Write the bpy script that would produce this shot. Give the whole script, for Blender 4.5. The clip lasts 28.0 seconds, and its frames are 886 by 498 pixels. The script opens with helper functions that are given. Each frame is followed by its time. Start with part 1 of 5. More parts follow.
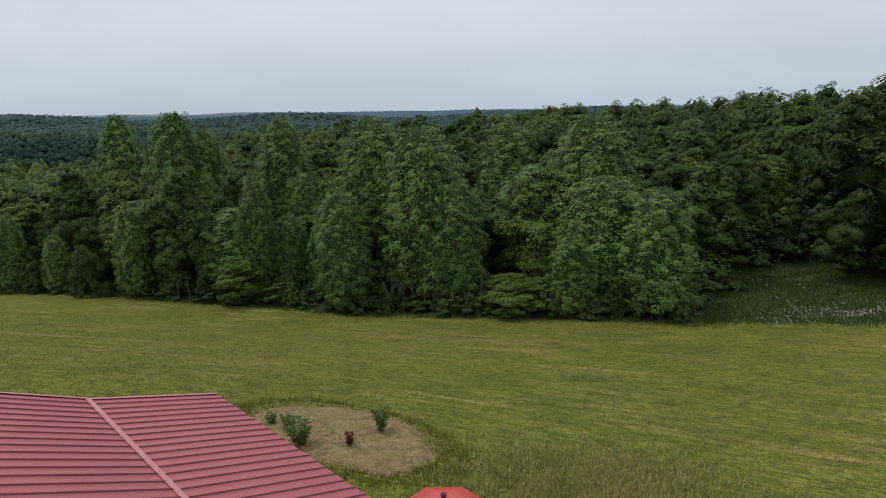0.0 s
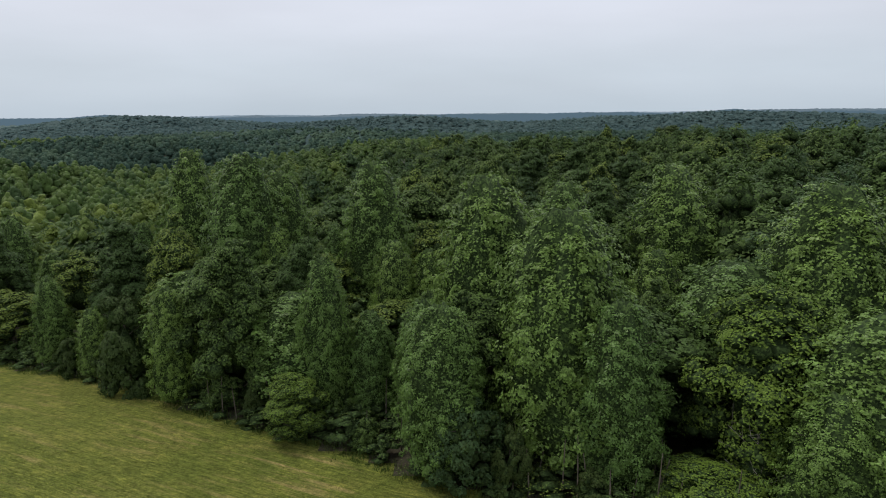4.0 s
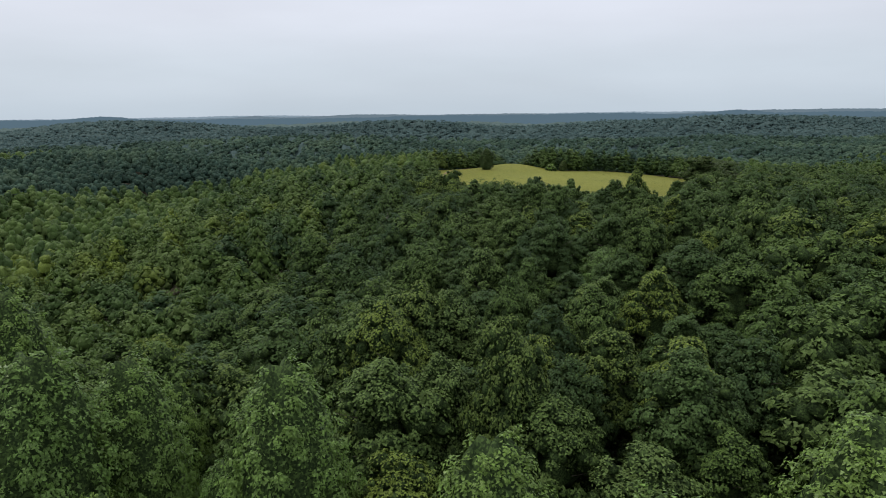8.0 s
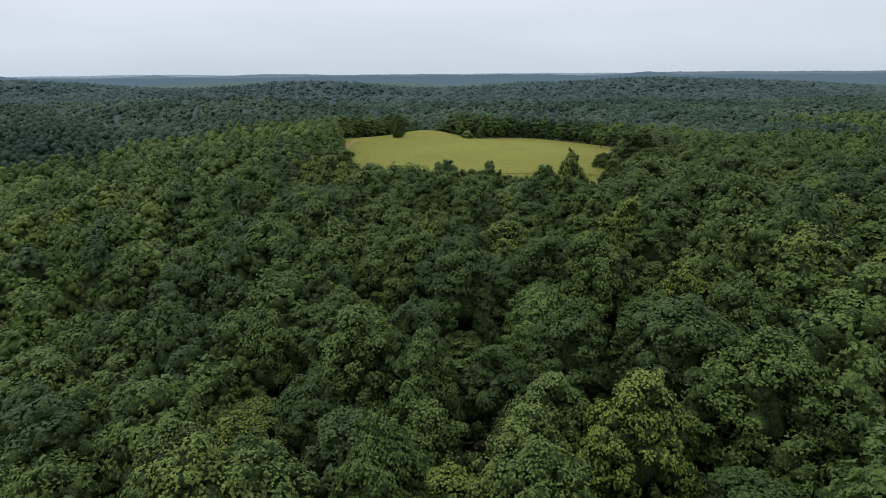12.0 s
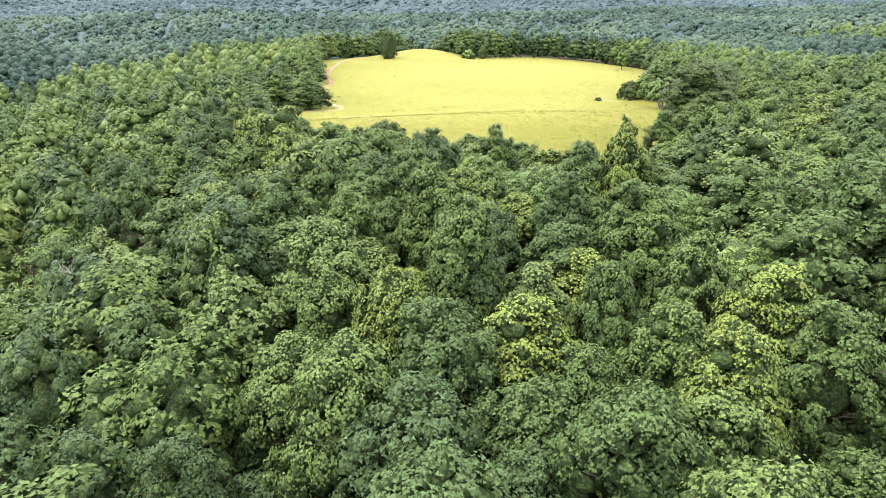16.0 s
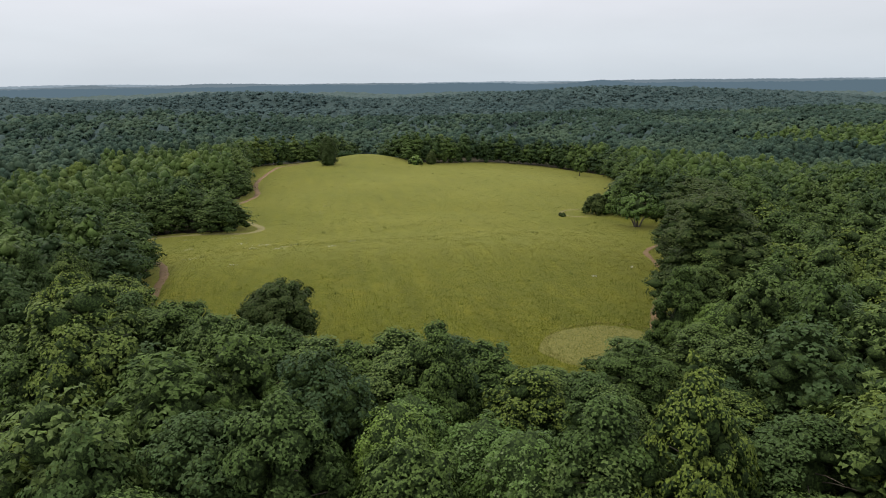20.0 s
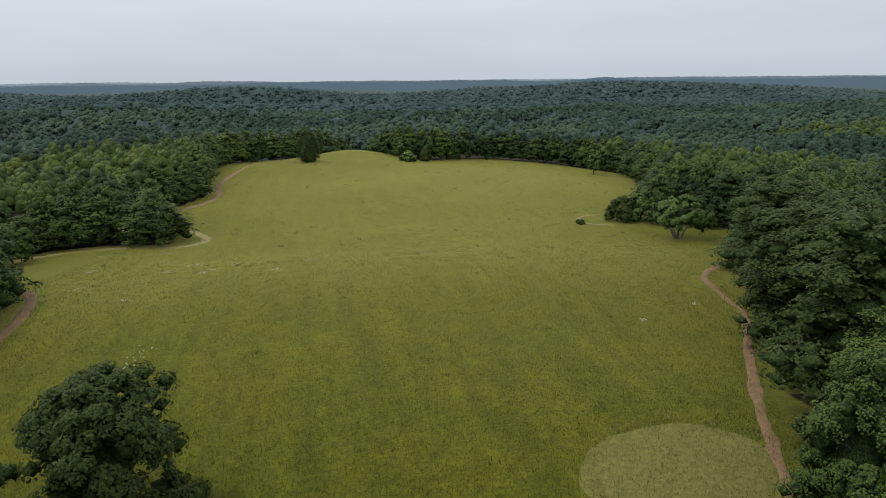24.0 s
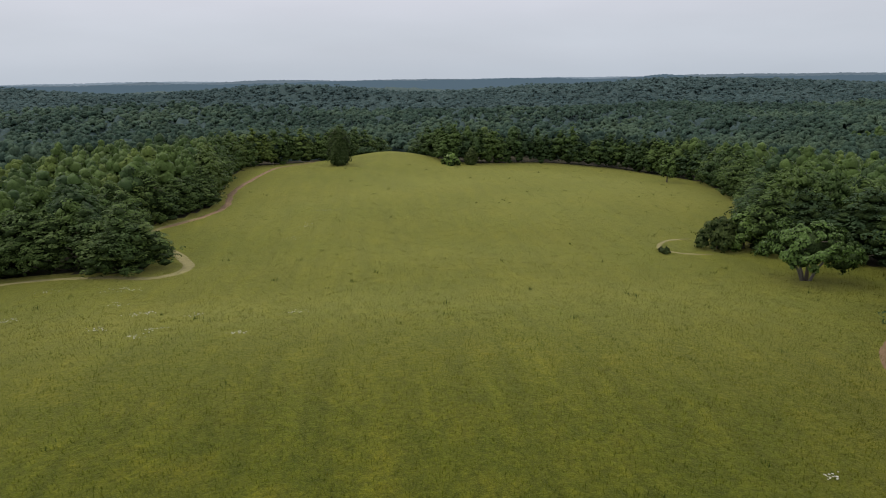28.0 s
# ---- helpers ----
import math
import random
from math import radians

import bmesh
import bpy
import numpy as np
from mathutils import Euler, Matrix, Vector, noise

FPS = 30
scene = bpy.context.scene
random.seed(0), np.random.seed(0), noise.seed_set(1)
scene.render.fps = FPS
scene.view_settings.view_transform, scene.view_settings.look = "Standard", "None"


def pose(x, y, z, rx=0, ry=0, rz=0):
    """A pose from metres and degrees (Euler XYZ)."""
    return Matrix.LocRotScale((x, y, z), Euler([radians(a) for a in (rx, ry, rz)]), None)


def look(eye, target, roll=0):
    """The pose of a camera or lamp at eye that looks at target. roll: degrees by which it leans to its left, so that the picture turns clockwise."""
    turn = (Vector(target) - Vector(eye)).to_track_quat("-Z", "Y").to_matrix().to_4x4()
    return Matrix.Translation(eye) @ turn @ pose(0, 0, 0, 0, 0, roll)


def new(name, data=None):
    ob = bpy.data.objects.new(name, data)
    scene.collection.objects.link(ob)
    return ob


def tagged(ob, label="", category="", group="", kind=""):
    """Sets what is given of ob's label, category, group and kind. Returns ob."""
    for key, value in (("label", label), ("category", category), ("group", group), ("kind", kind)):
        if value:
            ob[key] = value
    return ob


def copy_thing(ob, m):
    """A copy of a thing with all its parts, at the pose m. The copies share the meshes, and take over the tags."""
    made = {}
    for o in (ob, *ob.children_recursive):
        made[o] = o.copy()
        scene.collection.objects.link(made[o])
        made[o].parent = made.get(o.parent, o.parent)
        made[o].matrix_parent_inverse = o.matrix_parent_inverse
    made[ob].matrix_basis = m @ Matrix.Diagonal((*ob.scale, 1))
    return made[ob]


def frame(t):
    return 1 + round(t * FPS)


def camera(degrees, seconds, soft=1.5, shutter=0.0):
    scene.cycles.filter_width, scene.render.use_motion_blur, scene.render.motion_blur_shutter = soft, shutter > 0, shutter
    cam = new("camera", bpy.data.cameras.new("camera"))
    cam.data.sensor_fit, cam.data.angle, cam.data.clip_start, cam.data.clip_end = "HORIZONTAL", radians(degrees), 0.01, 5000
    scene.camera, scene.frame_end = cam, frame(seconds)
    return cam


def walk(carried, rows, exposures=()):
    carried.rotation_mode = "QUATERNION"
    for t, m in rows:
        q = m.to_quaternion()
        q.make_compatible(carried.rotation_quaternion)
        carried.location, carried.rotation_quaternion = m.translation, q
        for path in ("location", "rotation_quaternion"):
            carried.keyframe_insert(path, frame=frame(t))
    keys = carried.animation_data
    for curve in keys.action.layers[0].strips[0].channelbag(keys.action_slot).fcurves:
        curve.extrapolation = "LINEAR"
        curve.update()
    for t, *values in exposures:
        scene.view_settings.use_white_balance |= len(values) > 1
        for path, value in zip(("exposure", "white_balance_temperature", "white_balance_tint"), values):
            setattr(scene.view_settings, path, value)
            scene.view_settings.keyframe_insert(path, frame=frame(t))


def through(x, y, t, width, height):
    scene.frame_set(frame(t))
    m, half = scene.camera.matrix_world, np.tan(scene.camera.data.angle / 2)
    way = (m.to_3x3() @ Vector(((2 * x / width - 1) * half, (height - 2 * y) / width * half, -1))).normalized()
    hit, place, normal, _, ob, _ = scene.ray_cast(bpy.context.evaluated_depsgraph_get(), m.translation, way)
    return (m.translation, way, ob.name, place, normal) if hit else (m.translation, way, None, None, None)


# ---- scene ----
cam = camera(69.94, 28.0, soft=1.0)
PATH = [
    (0, (-1.261, -30.699, -7.389), (-0.926, -28.772, -7.809), -1.0),
    (0.5, (-0.983, -28.841, -7.503), (-0.648, -26.914, -7.922), -1.0),
    (1, (-0.633, -26.693, -7.579), (-0.299, -24.766, -7.999), -1.0),
    (1.5, (-0.396, -24.282, -7.643), (-0.377, -22.324, -8.050), -1.15),
    (2, (-0.468, -21.559, -7.507), (-0.483, -19.601, -7.917), -1.15),
    (2.5, (-0.502, -19.048, -6.716), (-0.511, -17.092, -7.132), -1.1),
    (3, (-0.523, -16.463, -5.441), (-0.527, -14.507, -5.858), -1.0),
    (3.5, (-0.445, -13.39, -4.351), (-0.444, -11.433, -4.761), -0.7),
    (5.5, (0.086, 1.37, -0.112), (0.084, 3.325, -0.53), -0.5),
    (6, (0.227, 5.321, 1.247), (0.227, 7.276, 0.828), -0.3),
    (6.5, (0.411, 9.543, 2.669), (0.411, 11.498, 2.251), -0.5),
    (7, (0.678, 13.591, 3.7), (0.676, 15.547, 3.283), -0.6),
    (7.5, (0.821, 17.742, 4.544), (0.822, 19.699, 4.13), -0.7),
    (8, (1.425, 22.015, 5.097), (1.423, 23.972, 4.683), -0.7),
    (8.5, (1.824, 25.859, 5.487), (2.021, 27.804, 5.065), -0.9),
    (9, (2.516, 29.623, 5.597), (2.77, 31.561, 5.174), -0.9),
    (9.5, (3.352, 33.518, 5.695), (3.605, 35.457, 5.273), -0.8),
    (10, (4.109, 37.427, 5.72), (4.362, 39.366, 5.302), -0.7),
    (10.5, (4.925, 41.385, 5.739), (5.178, 43.325, 5.324), -0.6),
    (11, (5.796, 45.516, 5.709), (6.048, 47.457, 5.295), -0.4),
    (11.5, (6.668, 49.731, 5.874), (6.92, 51.67, 5.454), -0.5),
    (12, (7.583, 53.849, 5.912), (7.828, 55.761, 5.381), -0.4),
    (12.5, (8.541, 57.998, 5.876), (8.774, 59.861, 5.185), -0.6),
    (14.5, (11.695, 78.047, 7.206), (11.911, 79.815, 6.296), -1.0),
    (15, (12.981, 83.121, 7.224), (13.194, 84.889, 6.314), -1.1),
    (15.5, (14.144, 88.042, 7.32), (14.354, 89.81, 6.41), -1.1),
    (16, (15.115, 92.862, 7.255), (15.337, 94.689, 6.473), -0.9),
    (16.5, (16.165, 97.659, 7.232), (16.397, 99.55, 6.624), -0.9),
    (17, (17.047, 102.318, 7.241), (17.285, 104.239, 6.736), -0.8),
    (17.5, (18.005, 106.94, 7.256), (18.283, 108.855, 6.753), -0.8),
    (18, (19.129, 111.624, 7.289), (19.43, 113.536, 6.785), -0.8),
    (18.5, (20.225, 116.006, 7.331), (20.603, 117.904, 6.824), -0.8),
    (19, (21.408, 120.481, 7.241), (21.786, 122.379, 6.736), -0.6),
    (19.5, (22.633, 124.838, 7.319), (23.011, 126.735, 6.813), -0.6),
    (20, (23.783, 129.256, 7.4), (24.162, 131.153, 6.892), -0.6),
    (20.5, (25.014, 133.805, 7.347), (25.393, 135.702, 6.839), -0.5),
    (21, (26.277, 138.343, 7.167), (26.653, 140.24, 6.66), -0.7),
    (21.5, (27.468, 143.049, 6.971), (27.845, 144.946, 6.463), -0.7),
    (23.5, (32.194, 159.386, 3.782), (32.569, 161.283, 3.273), -0.6),
    (24, (33.336, 163.527, 2.203), (33.71, 165.424, 1.691), -0.6),
    (24.5, (34.658, 168.224, 0.948), (35.031, 170.121, 0.434), -0.6),
    (25, (35.997, 172.817, 0.419), (36.369, 174.714, -0.094), -0.6),
    (25.5, (36.991, 177.52, 0.381), (37.365, 179.417, -0.133), -0.6),
    (26, (38.094, 182.067, 0.441), (38.468, 183.963, -0.074), -0.6),
    (26.5, (39.038, 186.81, 0.416), (39.219, 188.735, -0.097), -0.7),
    (27, (39.686, 190.645, 0.389), (39.864, 192.569, -0.125), -0.8),
    (27.5, (40.224, 193.502, 0.3), (40.403, 195.427, -0.214), -0.8),
    (28, (41.014, 195.666, 0.156), (41.234, 197.586, -0.358), -0.8),
]
# seconds, stops, kelvin, tint
EXPOSURE = [(0, -0.15, 6500, 10), (2, -0.14, 6500, 10), (3.5, -0.08, 6500, 10), (5.5, 0, 6500, 10), (11.6, 0, 6500, 10), (12.5, 0.7, 6550, 13), (13.4, 2.15, 6450, 25), (15.6, 2.25, 6450, 25), (16.5, 1.4, 6750, 17),
            (17, 0.27, 6900, 12), (18, 0.17, 6900, 12), (20, 0.13, 6850, 12), (21.5, 0.09, 6800, 12), (24, -0.06, 6700, 12), (28, -0.15, 6680, 14)]
walk(cam, [(t, look(eye, target, roll)) for t, eye, target, roll in PATH], EXPOSURE)

# ---- world, sun, exposure ----
SUN_TURN, SUN_HEIGHT = 300.0, 62.0   # degrees: clockwise from +y, above the horizon
world = bpy.data.worlds.new("overcast")
scene.world = world
world.use_nodes = True
wn, wl = world.node_tree.nodes, world.node_tree.links
wn.clear()
w_out = wn.new("ShaderNodeOutputWorld")
w_bg = wn.new("ShaderNodeBackground")
w_sky = wn.new("ShaderNodeTexSky")
w_sky.sky_type, w_sky.sun_disc = "NISHITA", False
w_sky.sun_elevation, w_sky.sun_rotation = radians(SUN_HEIGHT), radians(SUN_TURN)
w_sky.dust_density, w_sky.air_density = 4.0, 1.2
w_bg2 = wn.new("ShaderNodeBackground")
w_co = wn.new("ShaderNodeTexCoord")
w_sep = wn.new("ShaderNodeSeparateXYZ")
w_ramp = wn.new("ShaderNodeValToRGB")
w_ramp.color_ramp.interpolation = "EASE"
SKY = [(0.0, (0.58, 0.67, 0.76)), (0.05, (0.63, 0.71, 0.80)), (0.16, (0.76, 0.80, 0.90)), (0.34, (0.87, 0.88, 0.97)), (0.7, (1.02, 1.02, 1.08)), (1.0, (1.12, 1.12, 1.16))]
for i, (at, col) in enumerate(SKY):
    e = w_ramp.color_ramp.elements[i] if i < 2 else w_ramp.color_ramp.elements.new(at)
    e.position, e.color = at, (*col, 1)
w_map = wn.new("ShaderNodeMapping")
w_map.inputs["Scale"].default_value = (1.0, 1.0, 5.0)
w_noise = wn.new("ShaderNodeTexNoise")
w_noise.inputs["Scale"].default_value, w_noise.inputs["Detail"].default_value = 2.2, 5.0
w_cl = wn.new("ShaderNodeMapRange")
w_cl.inputs["From Min"].default_value, w_cl.inputs["From Max"].default_value = 0.3, 0.7
w_cl.inputs["To Min"].default_value, w_cl.inputs["To Max"].default_value = 0.94, 1.05
w_mul = wn.new("ShaderNodeVectorMath")
w_mul.operation = "SCALE"
w_mix = wn.new("ShaderNodeMixShader")
w_mix.inputs[0].default_value = 0.93
wl.new(w_co.outputs["Generated"], w_sep.inputs[0])
wl.new(w_sep.outputs["Z"], w_ramp.inputs[0])
wl.new(w_co.outputs["Generated"], w_map.inputs[0])
wl.new(w_map.outputs[0], w_noise.inputs["Vector"])
wl.new(w_noise.outputs["Fac"], w_cl.inputs["Value"])
wl.new(w_ramp.outputs[0], w_mul.inputs[0])
wl.new(w_cl.outputs[0], w_mul.inputs["Scale"])
wl.new(w_mul.outputs[0], w_bg2.inputs["Color"])
wl.new(w_sky.outputs[0], w_bg.inputs["Color"])
w_bg.inputs["Strength"].default_value = 0.12
w_bg2.inputs["Strength"].default_value = 1.0
wl.new(w_bg.outputs[0], w_mix.inputs[1])
wl.new(w_bg2.outputs[0], w_mix.inputs[2])
wl.new(w_mix.outputs[0], w_out.inputs[0])
sun = new("sun", bpy.data.lights.new("sun", "SUN"))
sun.data.energy, sun.data.angle, sun.data.color = 1.5, radians(12), (1.0, 0.95, 0.86)
a, h = radians(SUN_TURN), radians(SUN_HEIGHT)
sun.matrix_world = look((math.sin(a) * math.cos(h) * 200, math.cos(a) * math.cos(h) * 200, math.sin(h) * 200), (0, 0, 0))


# ---- the land ----
NEAR_HILLS = [  # centre x, y; half-widths; turn in degrees; rise
    (0, -30, 45, 26, 0, 6.0),
    (-24, 2.9, 31.3, 13.2, -41, 5.2),
    (95, 75, 34, 55, 0, 6.2),
    (-52, 122, 38, 34, 0, -10.5),
    (-150, 170, 70, 60, 0, -10.0),
    (32, 115, 42, 14, 0, 2.5),
    (53, 149, 10, 12, 0, 2.6),
    (-2, 150, 12, 12, 0, 3.0),
    (26, 162, 34, 20, 0, 2.0),
    (-20, 155, 20, 16, 0, 1.5),
    (20, 255, 50, 16, 0, 1.0),
    (40, 286, 60, 10, 0, -0.9),
    (60, 385, 60, 34, 0, 0.8),
    (30, 436, 26, 18, 0, 1.6),
    (108, 245, 24, 28, 0, -2.5),
]
FAR_HILLS = [
    (-120, 300, 42, 95, 0, -14.8),
    (-205, 438, 75, 34, 12, 4.1),
    (-125, 495, 30, 28, 0, -7.8),
    (-190, 705, 60, 40, 0, 7.6),
    (230, 480, 70, 80, 0, -8.6),
    (300, 340, 75, 110, 0, -10.2),
    (420, 600, 85, 50, 10, 10.4),
    (560, 560, 70, 80, 0, 7.7),
    (50, 484, 15, 26, 0, 4.6),
    (238, 1000, 85, 80, 0, 25.6),
    (-25, 1090, 150, 80, 0, 32.4),
    (-260, 1060, 120, 90, 0, 9.4),
    (-480, 1000, 150, 110, 0, 18.7),
    (430, 1060, 120, 90, 0, 25.0),
    (680, 1050, 150, 110, 0, 31.0),
    (110, 720, 110, 45, -8, 11.9),
    (-70, 820, 110, 50, 10, 15.2),
    (360, 800, 110, 60, 0, 8.3),
    (-330, 800, 100, 60, 0, 10.0),
    (600, 800, 100, 70, 0, 9.7),
    (-560, 1120, 200, 100, 0, 24.3),
    (150, 850, 120, 40, 0, 4.3),
]
HILLS = NEAR_HILLS + FAR_HILLS


def ground(x, y):
    """Height of the land, for numbers or arrays."""
    x, y = np.asarray(x, float), np.asarray(y, float)
    s = np.clip((y - 240) / 85, 0, 1)
    z = -26.0 - 6.0 * s * s * (3 - 2 * s)
    s = np.clip((y - 455) / 95, 0, 1)
    z = z - 14.0 * s * s * (3 - 2 * s)   # the valley behind the pasture
    for cx, cy, sx, sy, turn, rise in HILLS:
        c, n = math.cos(math.radians(turn)), math.sin(math.radians(turn))
        u, v = (x - cx) * c + (y - cy) * n, (y - cy) * c - (x - cx) * n
        z = z + rise * np.exp(-0.5 * ((u / sx) ** 2 + (v / sy) ** 2))
    z = z + 0.25 * np.sin(x / 11 + 0.7 * np.sin(y / 17)) * np.sin(y / 13 + 1.1)
    s = np.clip((y - 545) / 140, 0, 1)
    z = z + 3.5 * s * np.sin(x / 75 + 1.1 * np.sin(y / 95)) * np.cos(y / 48 + 0.9 * np.sin(x / 110))
    tilt = np.clip((90 - y) / 50, 0, 1)   # the farm's field falls to one side
    z = z + tilt * tilt * (3 - 2 * tilt) * (0.0175 * np.clip(x, -80, 80) + 0.0087 * np.clip(y + 24, -20, 70))
    far = np.clip((np.hypot(x - 40, y - 100) - 900) / 900, 0, 1)
    roll = np.sin(x / 310 + 1.3 * np.sin(y / 420)) * np.cos(y / 270 + 0.9 * np.sin(x / 390))
    roll = roll + 0.5 * np.sin(x / 120 + y / 240) * np.cos(y / 150 - x / 300)
    return z + far * (12.0 + 9.0 * roll) - 7.0 * np.clip((y - 850) / 150, 0, 1)


def inside(poly, x, y):
    """Whether points lie inside a polygon."""
    x, y = np.asarray(x, float), np.asarray(y, float)
    hit = np.zeros(x.shape, bool)
    for (x0, y0), (x1, y1) in zip(poly, poly[1:] + poly[:1]):
        if y0 != y1:
            hit ^= ((y0 > y) != (y1 > y)) & (x < (x1 - x0) * (y - y0) / (y1 - y0) + x0)
    return hit


def away(line, x, y):
    """Distance of points from an open line."""
    best = np.full(np.shape(x), 1e9)
    for (x0, y0), (x1, y1) in zip(line, line[1:]):
        dx, dy = x1 - x0, y1 - y0
        s = np.clip(((x - x0) * dx + (y - y0) * dy) / (dx * dx + dy * dy), 0, 1)
        best = np.minimum(best, np.hypot(x - x0 - s * dx, y - y0 - s * dy))
    return best


PASTURE = [(-10, 219), (-2, 206), (7, 196), (16, 188), (26, 182.5), (38, 180), (48, 181), (57, 186), (66, 195), (73, 210), (85, 226), (92, 243), (99, 255), (112, 270),
           (124, 285), (116, 298), (109, 303), (116, 318), (131, 338), (140, 354), (150, 385), (158, 411), (152, 430), (140, 449), (117, 453),
           (84, 447), (68, 453), (59, 477), (61, 520), (62, 574), (55, 576), (53, 522), (45, 501), (23, 464), (-1, 449), (-6, 425), (-3, 407), (1, 368), (-3, 356),
           (-11, 346), (-9, 334), (1, 321), (4, 303), (-15, 308), (-32, 307), (-30, 292), (-14, 268), (-6, 256), (-4, 232)]
LAWN = [(-400, -300), (400, -300), (400, -80), (120, -40), (70, -12), (50, 4), (44, 11), (48, 19), (47, 25), (40, 26), (34, 23), (29, 15), (25.5, 10.5),
        (16, 15), (6, 18.8), (-2, 23.7), (-8, 27.8), (-18, 33.5), (-31, 41.5), (-48, 51), (-120, 95), (-400, 200)]
MEADOW = [(25.5, 10.8), (31, 9.6), (37, 6.8), (44, 3.5), (52, -1), (60, -5), (64, 30), (24, 30)]
CORRIDOR = [(2, 22), (6, 60), (20, 110), (30, 150), (44, 190)]


# ---- materials ----
def material(name):
    m = bpy.data.materials.new(name)
    m.use_nodes = True
    return m, m.node_tree.nodes, m.node_tree.links, m.node_tree.nodes["Principled BSDF"]


def noise_tex(nodes, links, vector, scale, detail=3.0, rough=0.55):
    n = nodes.new("ShaderNodeTexNoise")
    n.inputs["Scale"].default_value, n.inputs["Detail"].default_value, n.inputs["Roughness"].default_value = scale, detail, rough
    if vector:
        links.new(vector, n.inputs["Vector"])
    return n.outputs["Fac"]


def ramp(nodes, links, value, stops):
    r = nodes.new("ShaderNodeValToRGB")
    els = r.color_ramp.elements
    for i, (at, col) in enumerate(stops):
        e = els[i] if i < 2 else els.new(at)
        e.position, e.color = at, (*col, 1)
    links.new(value, r.inputs[0])
    return r.outputs[0]


def mix(nodes, links, fac, a, b, kind="MIX"):
    n = nodes.new("ShaderNodeMix")
    n.data_type, n.blend_type = "RGBA", kind
    for sock, v in ((n.inputs[0], fac), (n.inputs[6], a), (n.inputs[7], b)):
        if hasattr(v, "links"):
            links.new(v, sock)
        else:
            sock.default_value = v if isinstance(v, float) else (*v, 1)
    return n.outputs[2]


def bump(nodes, links, bsdf, height, strength, distance):
    b = nodes.new("ShaderNodeBump")
    b.inputs["Strength"].default_value, b.inputs["Distance"].default_value = strength, distance
    links.new(height, b.inputs["Height"])
    links.new(b.outputs[0], bsdf.inputs["Normal"])


def math_node(nodes, links, op, a, b=None):
    n = nodes.new("ShaderNodeMath")
    n.operation = op
    for sock, v in zip(n.inputs, (a, b)):
        if v is None:
            continue
        if hasattr(v, "links"):
            links.new(v, sock)
        else:
            sock.default_value = v
    return n.outputs[0]


def leaf_material(name, stops, single, gloss=0.55, through=0.16, sheen=0.0, fine=10.0, contrast=0.75, spec=0.10):
    """Foliage: a hue for each tree, a shift for each leaf. single: the tree is an object of its own."""
    m, n, l, bsdf = material(name)
    if single:
        src = n.new("ShaderNodeObjectInfo").outputs["Random"]
    else:
        at = n.new("ShaderNodeAttribute")
        at.attribute_name = "hue"
        src = at.outputs["Fac"]
    col = ramp(n, l, src, stops)
    geo = n.new("ShaderNodeNewGeometry")
    cells = n.new("ShaderNodeTexVoronoi")
    cells.inputs["Scale"].default_value = fine
    l.new(geo.outputs["Position"], cells.inputs["Vector"])
    one = n.new("ShaderNodeSeparateColor")
    l.new(cells.outputs["Color"], one.inputs[0])
    spark = math_node(n, l, "POWER", one.outputs[0], 2.2)
    leaf = math_node(n, l, "MULTIPLY_ADD", spark, 0.75 * contrast)
    leaf.node.inputs[2].default_value = 0.86 - 0.24 * contrast
    island = math_node(n, l, "MULTIPLY_ADD", geo.outputs["Random Per Island"], 0.4)
    island.node.inputs[2].default_value = 0.78
    leaf = math_node(n, l, "MULTIPLY", leaf, island)
    hsv = n.new("ShaderNodeHueSaturation")
    l.new(leaf, hsv.inputs["Value"])
    l.new(col, hsv.inputs["Color"])
    pos = geo.outputs["Position"]
    patch = noise_tex(n, l, pos, 0.35, 2.0)
    out = mix(n, l, math_node(n, l, "MULTIPLY", patch, 0.3), hsv.outputs[0], (0.096, 0.140, 0.040))
    l.new(out, bsdf.inputs["Base Color"])
    bsdf.inputs["Roughness"].default_value = gloss
    bsdf.inputs["Specular IOR Level"].default_value = spec
    bsdf.inputs["Sheen Weight"].default_value = sheen
    bsdf.inputs["Sheen Roughness"].default_value = 0.4
    bsdf.inputs["Sheen Tint"].default_value = (0.75, 0.88, 1.0, 1)
    tr = n.new("ShaderNodeBsdfTranslucent")
    l.new(out, tr.inputs["Color"])
    ms = n.new("ShaderNodeMixShader")
    ms.inputs[0].default_value = through
    l.new(bsdf.outputs[0], ms.inputs[1])
    l.new(tr.outputs[0], ms.inputs[2])
    l.new(ms.outputs[0], n["Material Output"].inputs[0])
    return m


GREENS = [(0.0, (0.034, 0.072, 0.033)), (0.22, (0.055, 0.104, 0.033)), (0.5, (0.086, 0.147, 0.034)), (0.75, (0.110, 0.171, 0.050)), (0.92, (0.148, 0.206, 0.038)), (1.0, (0.172, 0.238, 0.042))]
POPLAR = [(0.0, (0.096, 0.180, 0.043)), (1.0, (0.160, 0.258, 0.050))]
leaf_broad = leaf_material("leaf_broad", GREENS, True, through=0.10)
leaf_poplar = leaf_material("leaf_poplar", POPLAR, True, 0.36, 0.06, fine=13.0, contrast=0.8, spec=0.14)
leaf_bright = leaf_material("leaf_bright", [(0.0, (0.122, 0.200, 0.026)), (1.0, (0.135, 0.212, 0.034))], True)
leaf_dark = leaf_material("leaf_dark", [(0.0, (0.044, 0.074, 0.022)), (1.0, (0.062, 0.088, 0.024))], True)
leaf_woods = leaf_material("leaf_woods", GREENS, False)
